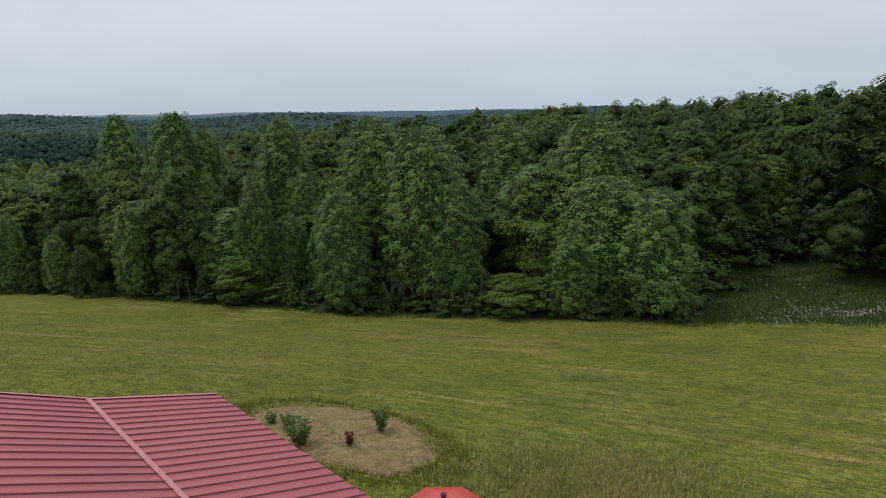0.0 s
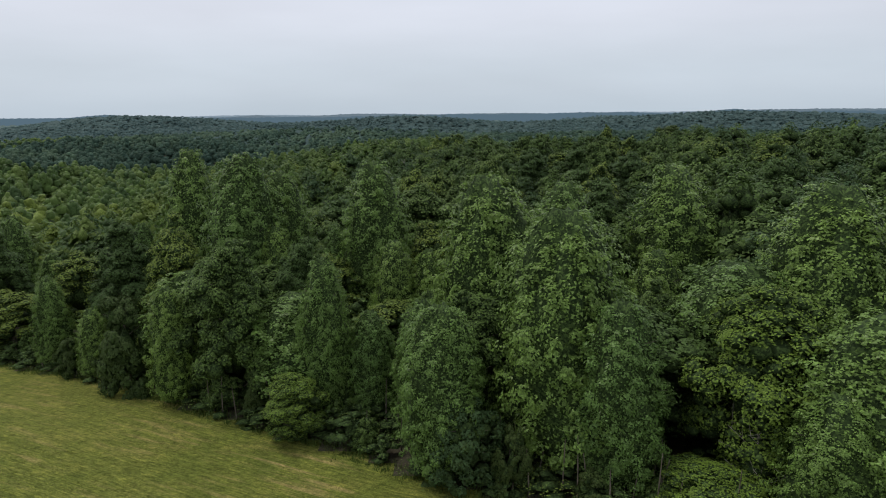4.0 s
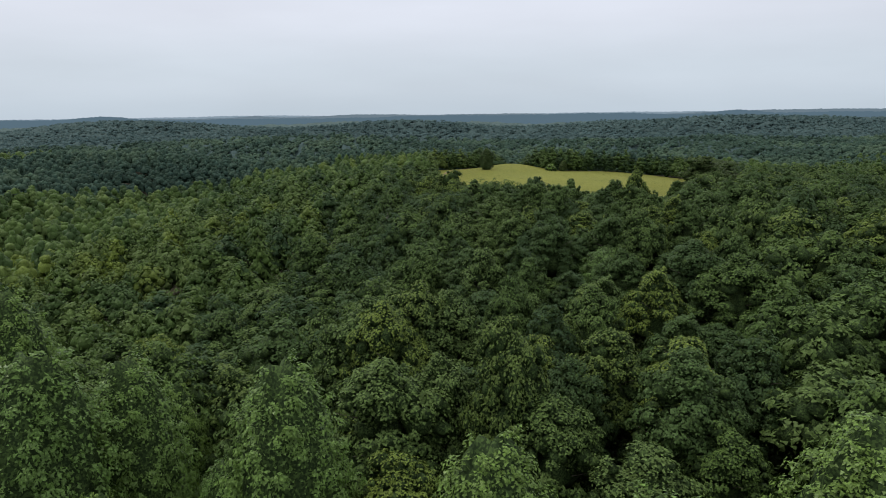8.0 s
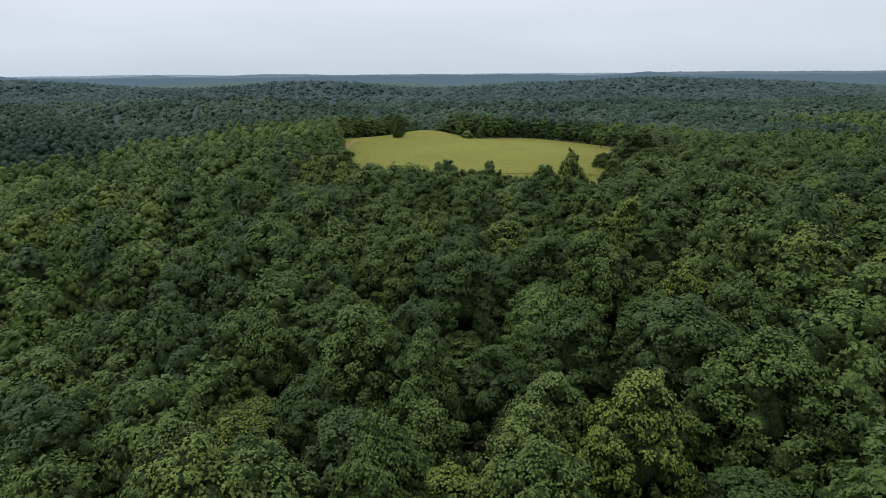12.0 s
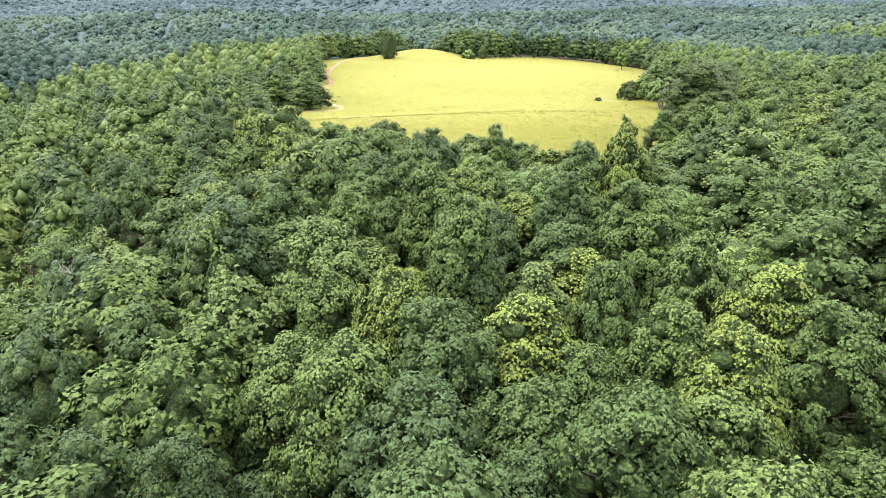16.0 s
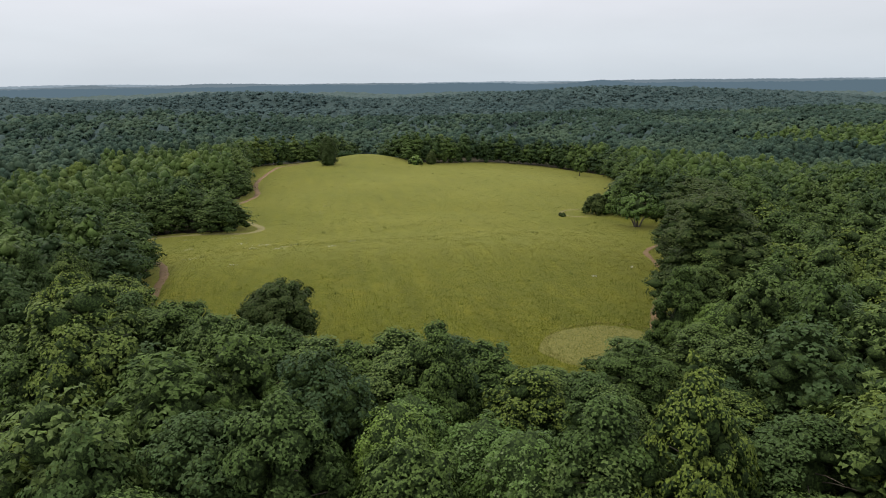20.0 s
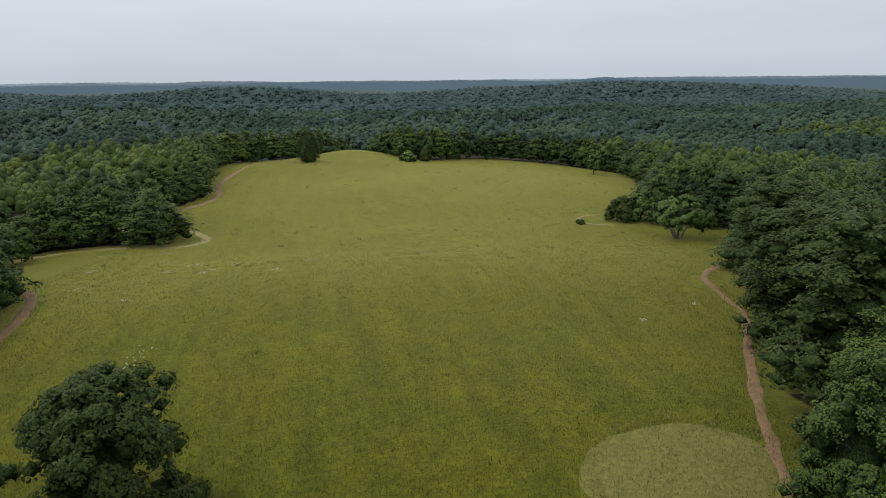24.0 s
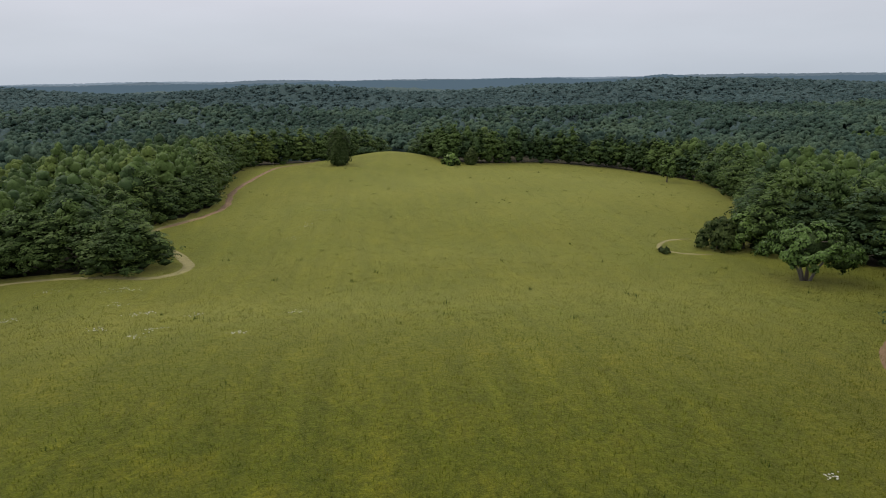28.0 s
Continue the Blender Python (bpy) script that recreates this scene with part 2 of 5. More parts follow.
# bluer and lighter with distance: haze is put into these leaf colours
HILL_HAZE_GREENS = [(0.0, (0.036, 0.078, 0.070)), (0.5, (0.066, 0.126, 0.102)), (1.0, (0.138, 0.216, 0.142))]
leaf_hills_haze = leaf_material("leaf_hills_haze", HILL_HAZE_GREENS, False, 0.7, 0.4, 0.0, 1.3, 0.5)
leaf_ridge_haze = leaf_material("leaf_ridge_haze", [(0.0, (0.070, 0.126, 0.146)), (1.0, (0.122, 0.196, 0.208))], False, 0.8, 0.4, 0.0, 0.9, 0.4)
leaf_far_haze = leaf_material("leaf_far_haze", [(0.0, (0.072, 0.118, 0.134)), (1.0, (0.112, 0.170, 0.184))], False, 0.9, 0.1, 0.0, 0.3, 0.6)


def bark_material(name, dark, light):
    m, n, l, bsdf = material(name)
    pos = n.new("ShaderNodeTexCoord").outputs["Object"]
    mp = n.new("ShaderNodeMapping")
    mp.inputs["Scale"].default_value = (9, 9, 1.2)
    l.new(pos, mp.inputs[0])
    f = noise_tex(n, l, mp.outputs[0], 2.0, 5.0)
    l.new(ramp(n, l, f, [(0.35, dark), (0.65, light)]), bsdf.inputs["Base Color"])
    bsdf.inputs["Roughness"].default_value = 0.9
    bump(n, l, bsdf, f, 0.8, 0.03)
    return m


def inner_shade_material(name):
    """Twigs, old leaves and gaps inside a crown, shade put into the colour."""
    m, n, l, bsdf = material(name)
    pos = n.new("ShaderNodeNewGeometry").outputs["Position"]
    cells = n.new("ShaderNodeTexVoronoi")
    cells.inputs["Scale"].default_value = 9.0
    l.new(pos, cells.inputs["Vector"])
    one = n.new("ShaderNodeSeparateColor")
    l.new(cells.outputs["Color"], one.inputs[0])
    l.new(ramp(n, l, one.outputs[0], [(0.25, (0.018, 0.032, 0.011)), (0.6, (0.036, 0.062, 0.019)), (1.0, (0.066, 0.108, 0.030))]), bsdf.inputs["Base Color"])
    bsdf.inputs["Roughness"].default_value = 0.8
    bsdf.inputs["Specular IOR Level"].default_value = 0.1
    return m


# dark colour that carries the crowns' inner shade
twigs = inner_shade_material("twigs")
bark = bark_material("bark", (0.05, 0.04, 0.03), (0.17, 0.145, 0.12))
deadwood = bark_material("deadwood", (0.13, 0.12, 0.105), (0.27, 0.25, 0.225))


def grass_material(name, mown):
    m, n, l, bsdf = material(name)
    pos = n.new("ShaderNodeNewGeometry").outputs["Position"]
    big = noise_tex(n, l, pos, 0.035, 4.0)
    mid = noise_tex(n, l, pos, 0.32, 5.0, 0.62)
    fine = noise_tex(n, l, pos, 2.4, 5.0, 0.8)
    if mown:
        mp = n.new("ShaderNodeMapping")
        mp.vector_type = "TEXTURE"
        mp.inputs["Rotation"].default_value = (0, 0, radians(-27))
        mp.inputs["Scale"].default_value = (7.0, 0.7, 1)
        l.new(pos, mp.inputs[0])
        rows = noise_tex(n, l, mp.outputs[0], 1.0, 4.0, 0.65)
        tuft = noise_tex(n, l, mp.outputs[0], 4.5, 3.0, 0.7)
        col = ramp(n, l, mid, [(0.3, (0.084, 0.112, 0.024)), (0.55, (0.132, 0.152, 0.036)), (0.75, (0.178, 0.180, 0.052))])
        col = mix(n, l, 1.0, col, ramp(n, l, tuft, [(0.36, (0.62, 0.68, 0.60)), (0.50, (0.98, 0.98, 1.0)), (0.64, (1.45, 1.38, 1.3))]), "MULTIPLY")
        dry = ramp(n, l, noise_tex(n, l, pos, 0.11, 3.0), [(0.44, (0, 0, 0)), (0.58, (1, 1, 1))])
        straw = mix(n, l, 1.0, ramp(n, l, rows, [(0.50, (0, 0, 0)), (0.66, (0.68, 0.68, 0.68))]), dry, "MULTIPLY")
        col = mix(n, l, straw, col, (0.330, 0.250, 0.125))
        col = mix(n, l, ramp(n, l, big, [(0.42, (0, 0, 0)), (0.65, (0.4, 0.4, 0.4))]), col, (0.135, 0.130, 0.036))
    else:
        col = ramp(n, l, mid, [(0.30, (0.034, 0.056, 0.0030)), (0.50, (0.058, 0.075, 0.0042)), (0.70, (0.092, 0.096, 0.0070))])
        col = mix(n, l, ramp(n, l, big, [(0.38, (0, 0, 0)), (0.66, (0.5, 0.5, 0.5))]), col, (0.106, 0.102, 0.0090))
        sweep = noise_tex(n, l, pos, 0.09, 3.0, 0.6)
        col = mix(n, l, ramp(n, l, sweep, [(0.40, (0.35, 0.35, 0.35)), (0.62, (0, 0, 0))]), col, (0.042, 0.062, 0.0034))
        mp = n.new("ShaderNodeMapping")
        mp.inputs["Rotation"].default_value = (0, 0, radians(-12))
        mp.inputs["Scale"].default_value = (0.5, 0.03, 1)
        l.new(pos, mp.inputs[0])
        clump = noise_tex(n, l, pos, 1.1, 4.0, 0.7)
        col = mix(n, l, 1.0, col, ramp(n, l, clump, [(0.34, (0.68, 0.76, 0.68)), (0.50, (0.98, 1.0, 0.95)), (0.66, (1.32, 1.24, 1.15))]), "MULTIPLY")
        swath = noise_tex(n, l, mp.outputs[0], 1.0, 3.0, 0.6)
        col = mix(n, l, 1.0, col, ramp(n, l, swath, [(0.35, (0.78, 0.82, 0.78)), (0.65, (1.2, 1.16, 1.1))]), "MULTIPLY")
    dark = ramp(n, l, fine, [(0.32, (0.40, 0.44, 0.32)), (0.52, (0.92, 0.94, 0.85)), (0.72, (1.35, 1.3, 1.1))])
    col = mix(n, l, 1.0, col, dark, "MULTIPLY")
    grain = noise_tex(n, l, pos, 11.0, 2.0, 0.7)
    col = mix(n, l, 1.0, col, ramp(n, l, grain, [(0.36, (0.62, 0.66, 0.56)), (0.50, (0.98, 0.98, 0.96)), (0.65, (1.4, 1.36, 1.25))]), "MULTIPLY")
    l.new(col, bsdf.inputs["Base Color"])
    bsdf.inputs["Roughness"].default_value = 0.85
    bsdf.inputs["Specular IOR Level"].default_value = 0.06
    bsdf.inputs["Sheen Weight"].default_value = 0.08 if mown else 0.46
    bsdf.inputs["Sheen Roughness"].default_value = 0.45
    bsdf.inputs["Sheen Tint"].default_value = (1.0, 0.97, 0.30, 1)
    bump(n, l, bsdf, fine, 0.9 if mown else 0.5, 0.18)
    return m


lawn_grass = grass_material("lawn_grass", True)
pasture_grass = grass_material("pasture_grass", False)


def soil_material(name, stops, scale, height):
    m, n, l, bsdf = material(name)
    pos = n.new("ShaderNodeNewGeometry").outputs["Position"]
    f = noise_tex(n, l, pos, scale, 6.0, 0.65)
    g = noise_tex(n, l, pos, scale * 9, 4.0, 0.7)
    col = ramp(n, l, f, stops)
    col = mix(n, l, 1.0, col, ramp(n, l, g, [(0.3, (0.6, 0.6, 0.6)), (0.7, (1.25, 1.22, 1.2))]), "MULTIPLY")
    l.new(col, bsdf.inputs["Base Color"])
    bsdf.inputs["Roughness"].default_value = 0.95
    bump(n, l, bsdf, g, 0.8, height)
    return m


forest_floor = soil_material("forest_floor", [(0.3, (0.030, 0.032, 0.014)), (0.7, (0.060, 0.050, 0.028))], 0.6, 0.1)
dirt = soil_material("dirt", [(0.3, (0.165, 0.112, 0.055)), (0.7, (0.27, 0.185, 0.098))], 0.8, 0.04)
straw_mulch = soil_material("straw_mulch", [(0.34, (0.185, 0.122, 0.066)), (0.66, (0.400, 0.285, 0.170))], 3.2, 0.09)
cut_grass = soil_material("cut_grass", [(0.3, (0.110, 0.125, 0.020)), (0.7, (0.230, 0.225, 0.055))], 2.2, 0.12)
dry_straw = soil_material("dry_straw", [(0.40, (0.112, 0.112, 0.020)), (0.68, (0.215, 0.168, 0.050))], 1.6, 0.05)
# unmown dark green grass, with the big trees' shade also in its colour
shaded_meadow_grass = soil_material("shaded_meadow_grass", [(0.3, (0.026, 0.046, 0.011)), (0.7, (0.054, 0.080, 0.019))], 1.4, 0.12)
hay = soil_material("hay", [(0.3, (0.19, 0.185, 0.062)), (0.7, (0.29, 0.265, 0.115))], 0.9, 0.08)


# ---- mesh helpers ----
def mesh_of(name, verts, faces, mats, hue=None, slots=None, smooth=False):
    """A mesh from arrays: faces all of one size."""
    verts, faces = np.asarray(verts, np.float32), np.asarray(faces, np.int32)
    me = bpy.data.meshes.new(name)
    k = faces.shape[1]
    me.vertices.add(len(verts))
    me.vertices.foreach_set("co", verts.ravel())
    me.loops.add(faces.size)
    me.loops.foreach_set("vertex_index", faces.ravel())
    me.polygons.add(len(faces))
    me.polygons.foreach_set("loop_start", np.arange(0, faces.size, k, dtype=np.int32))
    for m in mats if isinstance(mats, (list, tuple)) else [mats]:
        me.materials.append(m)
    if slots is not None:
        me.polygons.foreach_set("material_index", np.asarray(slots, np.int32))
    if smooth:
        me.polygons.foreach_set("use_smooth", np.ones(len(faces), bool))
    if hue is not None:
        me.attributes.new("hue", "FLOAT", "POINT").data.foreach_set("value", np.asarray(hue, np.float32))
    me.update(calc_edges=True)
    me.validate()
    return me


def part(name, bm, mat, parent, label=""):
    """Links a bmesh as one mesh object under a thing or a part."""
    me = bpy.data.meshes.new(name)
    bm.to_mesh(me)
    bm.free()
    me.materials.append(mat)
    ob = new(name, me)
    ob.parent = parent
    return tagged(ob, label)


def box(bm, x0, x1, y0, y1, z0, z1):
    v = [bm.verts.new((x, y, z)) for z in (z0, z1) for y in (y0, y1) for x in (x0, x1)]
    for f in ((0, 2, 3, 1), (4, 5, 7, 6), (0, 1, 5, 4), (2, 6, 7, 3), (0, 4, 6, 2), (1, 3, 7, 5)):
        bm.faces.new([v[i] for i in f])
    return v


# ---- the ground sheet ----
def lines(spans):
    out = []
    for a, b, s in spans:
        out += list(np.arange(a, b, s))
    return np.array(out + [spans[-1][1]])


gx = lines([(-5000, -600, 400), (-600, -200, 40), (-200, -70, 4), (-70, 175, 1.75), (175, 300, 10), (300, 900, 40), (900, 5000, 400)])
gy = lines([(-5000, -300, 400), (-300, -40, 20), (-40, 60, 1.75), (60, 180, 4), (180, 530, 1.75), (530, 700, 8), (700, 1600, 40), (1600, 5000, 300)])
X, Y = np.meshgrid(gx, gy)
Z = ground(X, Y)
nx = len(gx)
i = (np.arange(len(gy) - 1)[:, None] * nx + np.arange(nx - 1)).ravel()
quads = np.stack([i, i + 1, i + 1 + nx, i + nx], 1)
cx, cy = X.ravel()[quads].mean(1), Y.ravel()[quads].mean(1)
by_field = inside(PASTURE, cx, cy) | (away(PASTURE + PASTURE[:1], cx, cy) < np.where(cy > 440, 6.0, 3.0))
by_lawn = inside(LAWN, cx, cy) | (away(LAWN, cx, cy) < 1.0)
slot = np.where(by_field, 1, np.where(by_lawn, np.where(inside(MEADOW, cx, cy), 3, 0), 2))
land = new("ground", mesh_of("ground", np.stack([X.ravel(), Y.ravel(), Z.ravel()], 1), quads, [lawn_grass, pasture_grass, forest_floor, shaded_meadow_grass], slots=slot, smooth=True))
tagged(land, "rolling grassland and dark woodland floor", "ground", kind="structure")


# ---- trees ----
OCT = np.array([(1, 0, 0), (0, 1, 0), (-1, 0, 0), (0, -1, 0), (0, 0, 1), (0, 0, -1)], float)
OCT_F = np.array([(0, 1, 4), (1, 2, 4), (2, 3, 4), (3, 0, 4), (1, 0, 5), (2, 1, 5), (3, 2, 5), (0, 3, 5)])


ICO = np.array([(0, 0, 1)] + [(0.894 * math.cos(a), 0.894 * math.sin(a), 0.447) for a in np.arange(5) * math.tau / 5]
               + [(0.894 * math.cos(a), 0.894 * math.sin(a), -0.447) for a in (np.arange(5) + 0.5) * math.tau / 5] + [(0, 0, -1)])
ICO_F = np.array([(0, 1 + k, 1 + (k + 1) % 5) for k in range(5)] + [(1 + k, 6 + k, 1 + (k + 1) % 5) for k in range(5)]
                 + [(1 + (k + 1) % 5, 6 + k, 6 + (k + 1) % 5) for k in range(5)] + [(11, 6 + (k + 1) % 5, 6 + k) for k in range(5)])


def outline(kind, u):
    """Radius of a crown, of 1, at the share u of its height."""
    if kind == "poplar":
        return np.minimum(1, (u / 0.15 + 0.35) ** 0.6) * np.clip(1 - u ** 2.7, 0.0, 1) ** 0.50
    if kind == "shrub":
        return np.sqrt(np.clip(1 - (u * 0.98) ** 2.0, 0, 1))
    return np.minimum(1, (u / 0.22 + 0.35) ** 0.6) * np.clip(1 - u ** 2.7, 0, 1) ** 0.60


def balls(rng, at, wide, ball, sides):
    """Uneven rounded masses, one at each place."""
    m, q = len(wide), len(ball)
    spin = rng.uniform(0, math.tau, m)
    B = np.broadcast_to(ball, (m, q, 3)) * rng.uniform(0.84, 1.14, (m, q, 1)) * (1, 1, 0.92)
    c, s = np.cos(spin)[:, None], np.sin(spin)[:, None]
    B = np.stack([B[..., 0] * c - B[..., 1] * s, B[..., 0] * s + B[..., 1] * c, B[..., 2]], -1)
    return (at[:, None] + B * wide[:, None, None]).reshape(-1, 3), (sides[None] + (np.arange(m) * q)[:, None, None]).reshape(-1, 3)


def tulip_crown(rng, low, high, radius, leaves, size, coarse):
    """A close tapering crown: even tufts of leaves over a gently lobed skin, round a twiggy core coloured dark as
    shade.
    """
    p = rng.uniform(0, 6.28, 4)
    depth = high - low

    def skin(a, u, wide):
        lump = 1 + 0.10 * np.sin(2 * a + 5 * u + p[0]) + 0.10 * np.sin(4 * a - 9 * u + p[1]) + 0.09 * np.sin(7 * a + 15 * u + p[2])
        r = outline("poplar", u) * radius * wide * lump
        return np.stack([np.cos(a) * r, np.sin(a) * r, low + u * depth * (0.97 + 0.03 * np.sin(3 * a + p[3]))], -1)

    rings, sides = (6, 8) if coarse else (14, 16)
    U, A = np.meshgrid(np.linspace(0.0, 0.985, rings), np.arange(sides) * math.tau / sides, indexing="ij")
    core = skin(A, U, 0.79).reshape(-1, 3)
    i = (np.arange(rings - 1)[:, None] * sides + np.arange(sides)).ravel()
    j = (np.arange(rings - 1)[:, None] * sides + (np.arange(sides) + 1) % sides).ravel()
    tip = np.arange(sides) + (rings - 1) * sides
    core_f = np.concatenate([np.stack([i, j, j + sides], 1), np.stack([i, j + sides, i + sides], 1), np.stack([tip, np.roll(tip, -1), np.full(sides, len(core))], 1)])
    core = np.concatenate([core, [(0, 0, core[tip, 2].mean() + 0.2)]])
    # tufts at even steps over the skin
    n = 130 if coarse else 460
    grid = np.linspace(0, 1, 200)
    cdf = np.cumsum(outline("poplar", grid) + 0.22)
    u = np.interp((np.arange(n) + rng.uniform(0.1, 0.9, n)) / n, cdf / cdf[-1], grid) * 0.985
    a = np.arange(n) * 2.39996 + rng.normal(0, 0.3, n)
    C = skin(a, u, 0.93 + rng.normal(0, 0.07, n))
    out = np.stack([np.cos(a), np.sin(a), 0.1 + 2.4 * u ** 4], 1)
    out /= np.linalg.norm(out, axis=1)[:, None]
    wide = radius * (0.20 if coarse else 0.120) * rng.uniform(0.65, 1.35, n)
    k = rng.choice(n, leaves, p=wide ** 2 / np.sum(wide ** 2))
    d = rng.normal(0, 1, (leaves, 3)) + out[k] * 0.75 + (0, 0, 0.75)
    d /= np.linalg.norm(d, axis=1)[:, None]
    at = C[k] + d * (wide[k] * rng.uniform(0.6, 1.1, leaves))[:, None] * (1, 1, 0.8)
    nrm = d * 0.65 + out[k] * 0.7 + rng.normal(0, 0.3, (leaves, 3)) + (0, 0, 0.1)
    # a quarter of the leaves close the skin between the tufts
    q = leaves // 4
    u = np.interp(rng.random(q), cdf / cdf[-1], grid) * 0.97
    a = rng.uniform(0, math.tau, q)
    at[:q] = skin(a, u, 0.83 + rng.uniform(-0.03, 0.05, q))
    nrm[:q] = np.stack([np.cos(a), np.sin(a), 0.1 + 2.4 * u ** 4], 1) + rng.normal(0, 0.45, (q, 3))
    V = np.concatenate([core, leaf_triangles(rng, at, nrm, size)])
    F = np.concatenate([core_f, np.arange(3 * leaves).reshape(-1, 3) + len(core)])
    return V, F, np.concatenate([np.ones(len(core_f)), np.zeros(leaves)]).astype(int)


def leaf_triangles(rng, at, nrm, size):
    n = len(at)
    nrm = nrm / np.linalg.norm(nrm, axis=1)[:, None]
    t = np.cross(nrm, rng.normal(0, 1, (n, 3)))
    t /= np.linalg.norm(t, axis=1)[:, None]
    b = np.cross(nrm, t)
    s = size * rng.uniform(0.6, 1.35, (n, 1))
    return np.stack([at + t * s * 0.68, at - t * s * 0.45 + b * s * 0.48, at - t * s * 0.45 - b * s * 0.48], 1).reshape(-1, 3)


def crown(rng, kind, low, high, radius, lobes, leaves, size, heads=3, coarse=False, solid=False):
    """A crown of leaves on clumps, the clumps on rounded lobes, round twiggy inner foliage coloured dark as shade.
    Returns vertices, triangles and a slot for each."""
    if kind == "poplar":
        return tulip_crown(rng, low, high, radius, leaves, size, coarse)
    depth = high - low
    area = 4.6 * radius * depth
    u = (np.arange(lobes) + rng.uniform(0.2, 0.8, lobes)) / lobes
    u = u ** (0.8 if kind == "broad" else 0.95) * 0.95 + 0.03
    turn = np.arange(lobes) * 2.39996 + rng.normal(0, 0.35, lobes)
    wide = math.sqrt(1.2 * area / (lobes * math.pi)) * rng.uniform(0.66, 1.3, lobes)
    r = outline(kind, u) * radius * (1 + rng.normal(0, 0.13, lobes))
    wide = np.minimum(wide, 0.20 * radius + 0.40 * r)
    r = np.maximum(r - wide * (0.80 if kind == "broad" else 0.55), 0)
    lift = depth * rng.normal(0, 0.05, lobes)
    side = rng.uniform(0.84, 1.14, 2) if kind == "broad" else np.ones(2)
    L = np.stack([np.cos(turn) * r * side[0], np.sin(turn) * r * side[1], low + u * depth + lift - wide * (0.8 if kind == "shrub" else 0.9) * u], 1)
    # one tall inner mass, then one in each lobe
    ball, sides = (ICO, ICO_F[:15] if lobes > 4 else ICO_F[:10]) if solid else (OCT * 1.12, OCT_F) if coarse else (ICO, ICO_F)
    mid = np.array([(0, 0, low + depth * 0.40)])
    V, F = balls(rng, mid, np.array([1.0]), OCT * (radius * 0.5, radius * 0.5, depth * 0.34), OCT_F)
    v, f = balls(rng, L, wide * (1.0 if solid else 0.62), ball, sides)
    if solid:
        V, F = V[:0], F[:0]
    V, F, slot = [V, v], [F, f + len(V)], [np.ones(len(F)), np.zeros(len(f)) if solid or (coarse and kind == "broad" and leaves < 1000) else np.ones(len(f))]
    count = len(V[0]) + len(v)
    # clumps that stand out from the lobes
    C, cw, out, zs = L, wide, None, 0.85
    if heads:
        d = rng.normal(0, 1, (lobes, heads, 3)) + (L * (1, 1, 0) / radius * 1.4 + (0, 0, 0.75))[:, None]
        d /= np.linalg.norm(d, axis=2)[..., None]
        cw = wide[:, None] * rng.uniform(0.34, 0.58, (lobes, heads))
        C = (L[:, None] + d * (wide[:, None] * rng.uniform(0.72, 1.0, (lobes, heads)))[..., None]).reshape(-1, 3)
        cw, out = cw.ravel(), d.reshape(-1, 3)
        if heads >= 5:
            v, f = balls(rng, C, cw * 0.74, OCT * 1.1, OCT_F)
            V.append(v)
            F.append(f + count)
            slot.append(np.ones(len(f)))
            count += len(v)
    # leaves over the clumps, few beneath
    many = leaves * 6
    k = rng.choice(len(cw), many, p=cw ** 2 / np.sum(cw ** 2))
    d = rng.normal(0, 1, (many, 3)) + (0, 0, 0.25)
    d /= np.linalg.norm(d, axis=1)[:, None]
    P = C[k] + d * cw[k][:, None] * (1, 1, zs)
    Q, D = P / (1, 1, zs), C / (1, 1, zs)
    deep = ((Q ** 2).sum(1)[:, None] - 2 * Q @ D.T + (D ** 2).sum(1)[None]) < (cw[None] * 0.88) ** 2
    under = (d[:, 2] < -0.05) & (rng.random(many) < (0.85 if coarse else 0.45))
    if out is not None:
        under |= ((d * out[k]).sum(1) < 0.15) & (rng.random(many) < (0.85 if coarse else 0.6))
    keep = np.nonzero(~deep.any(1) & ~under)[0][:leaves]
    P, d, k = P[keep], d[keep], k[keep]
    n = len(P)
    at = P + d * cw[k][:, None] * rng.uniform(-0.10, 0.10, (n, 1))
    axis = at * (1, 1, 0.55) - (0, 0, 0.55 * (low + depth * 0.30))
    axis /= np.linalg.norm(axis, axis=1)[:, None] + 1e-6
    nrm = d * 0.55 + axis * 0.75 + rng.normal(0, 0.30, (n, 3)) + (0, 0, 0.1)
    tri = leaf_triangles(rng, at, nrm, size)
    V.append(tri)
    F.append(np.arange(len(tri)).reshape(-1, 3) + count)
    slot.append(np.zeros(n))
    return np.concatenate(V), np.concatenate(F), np.concatenate(slot).astype(int)


def limb(points, radii, sides=7):
    """A tapered bent limb through points."""
    P, V, F = np.array(points, float), [], []
    for k, (p, r) in enumerate(zip(P, radii)):
        d = P[min(k + 1, len(P) - 1)] - P[max(k - 1, 0)]
        d /= np.linalg.norm(d)
        s = np.cross(d, (0.31, 0.77, 0.55))
        s /= np.linalg.norm(s)
        q = np.cross(d, s)
        for a in np.arange(sides) * math.tau / sides:
            V.append(p + r * (math.cos(a) * s + math.sin(a) * q))
    for k in range(len(P) - 1):
        for a in range(sides):
            b = (a + 1) % sides
            F += [(k * sides + a, k * sides + b, k * sides + b + sides), (k * sides + a, k * sides + b + sides, k * sides + a + sides)]
    return np.array(V), np.array(F)


def joined(pieces):
    V, F, n = [], [], 0
    for v, f in pieces:
        V.append(v)
        F.append(f + n)
        n += len(v)
    return np.concatenate(V), np.concatenate(F)


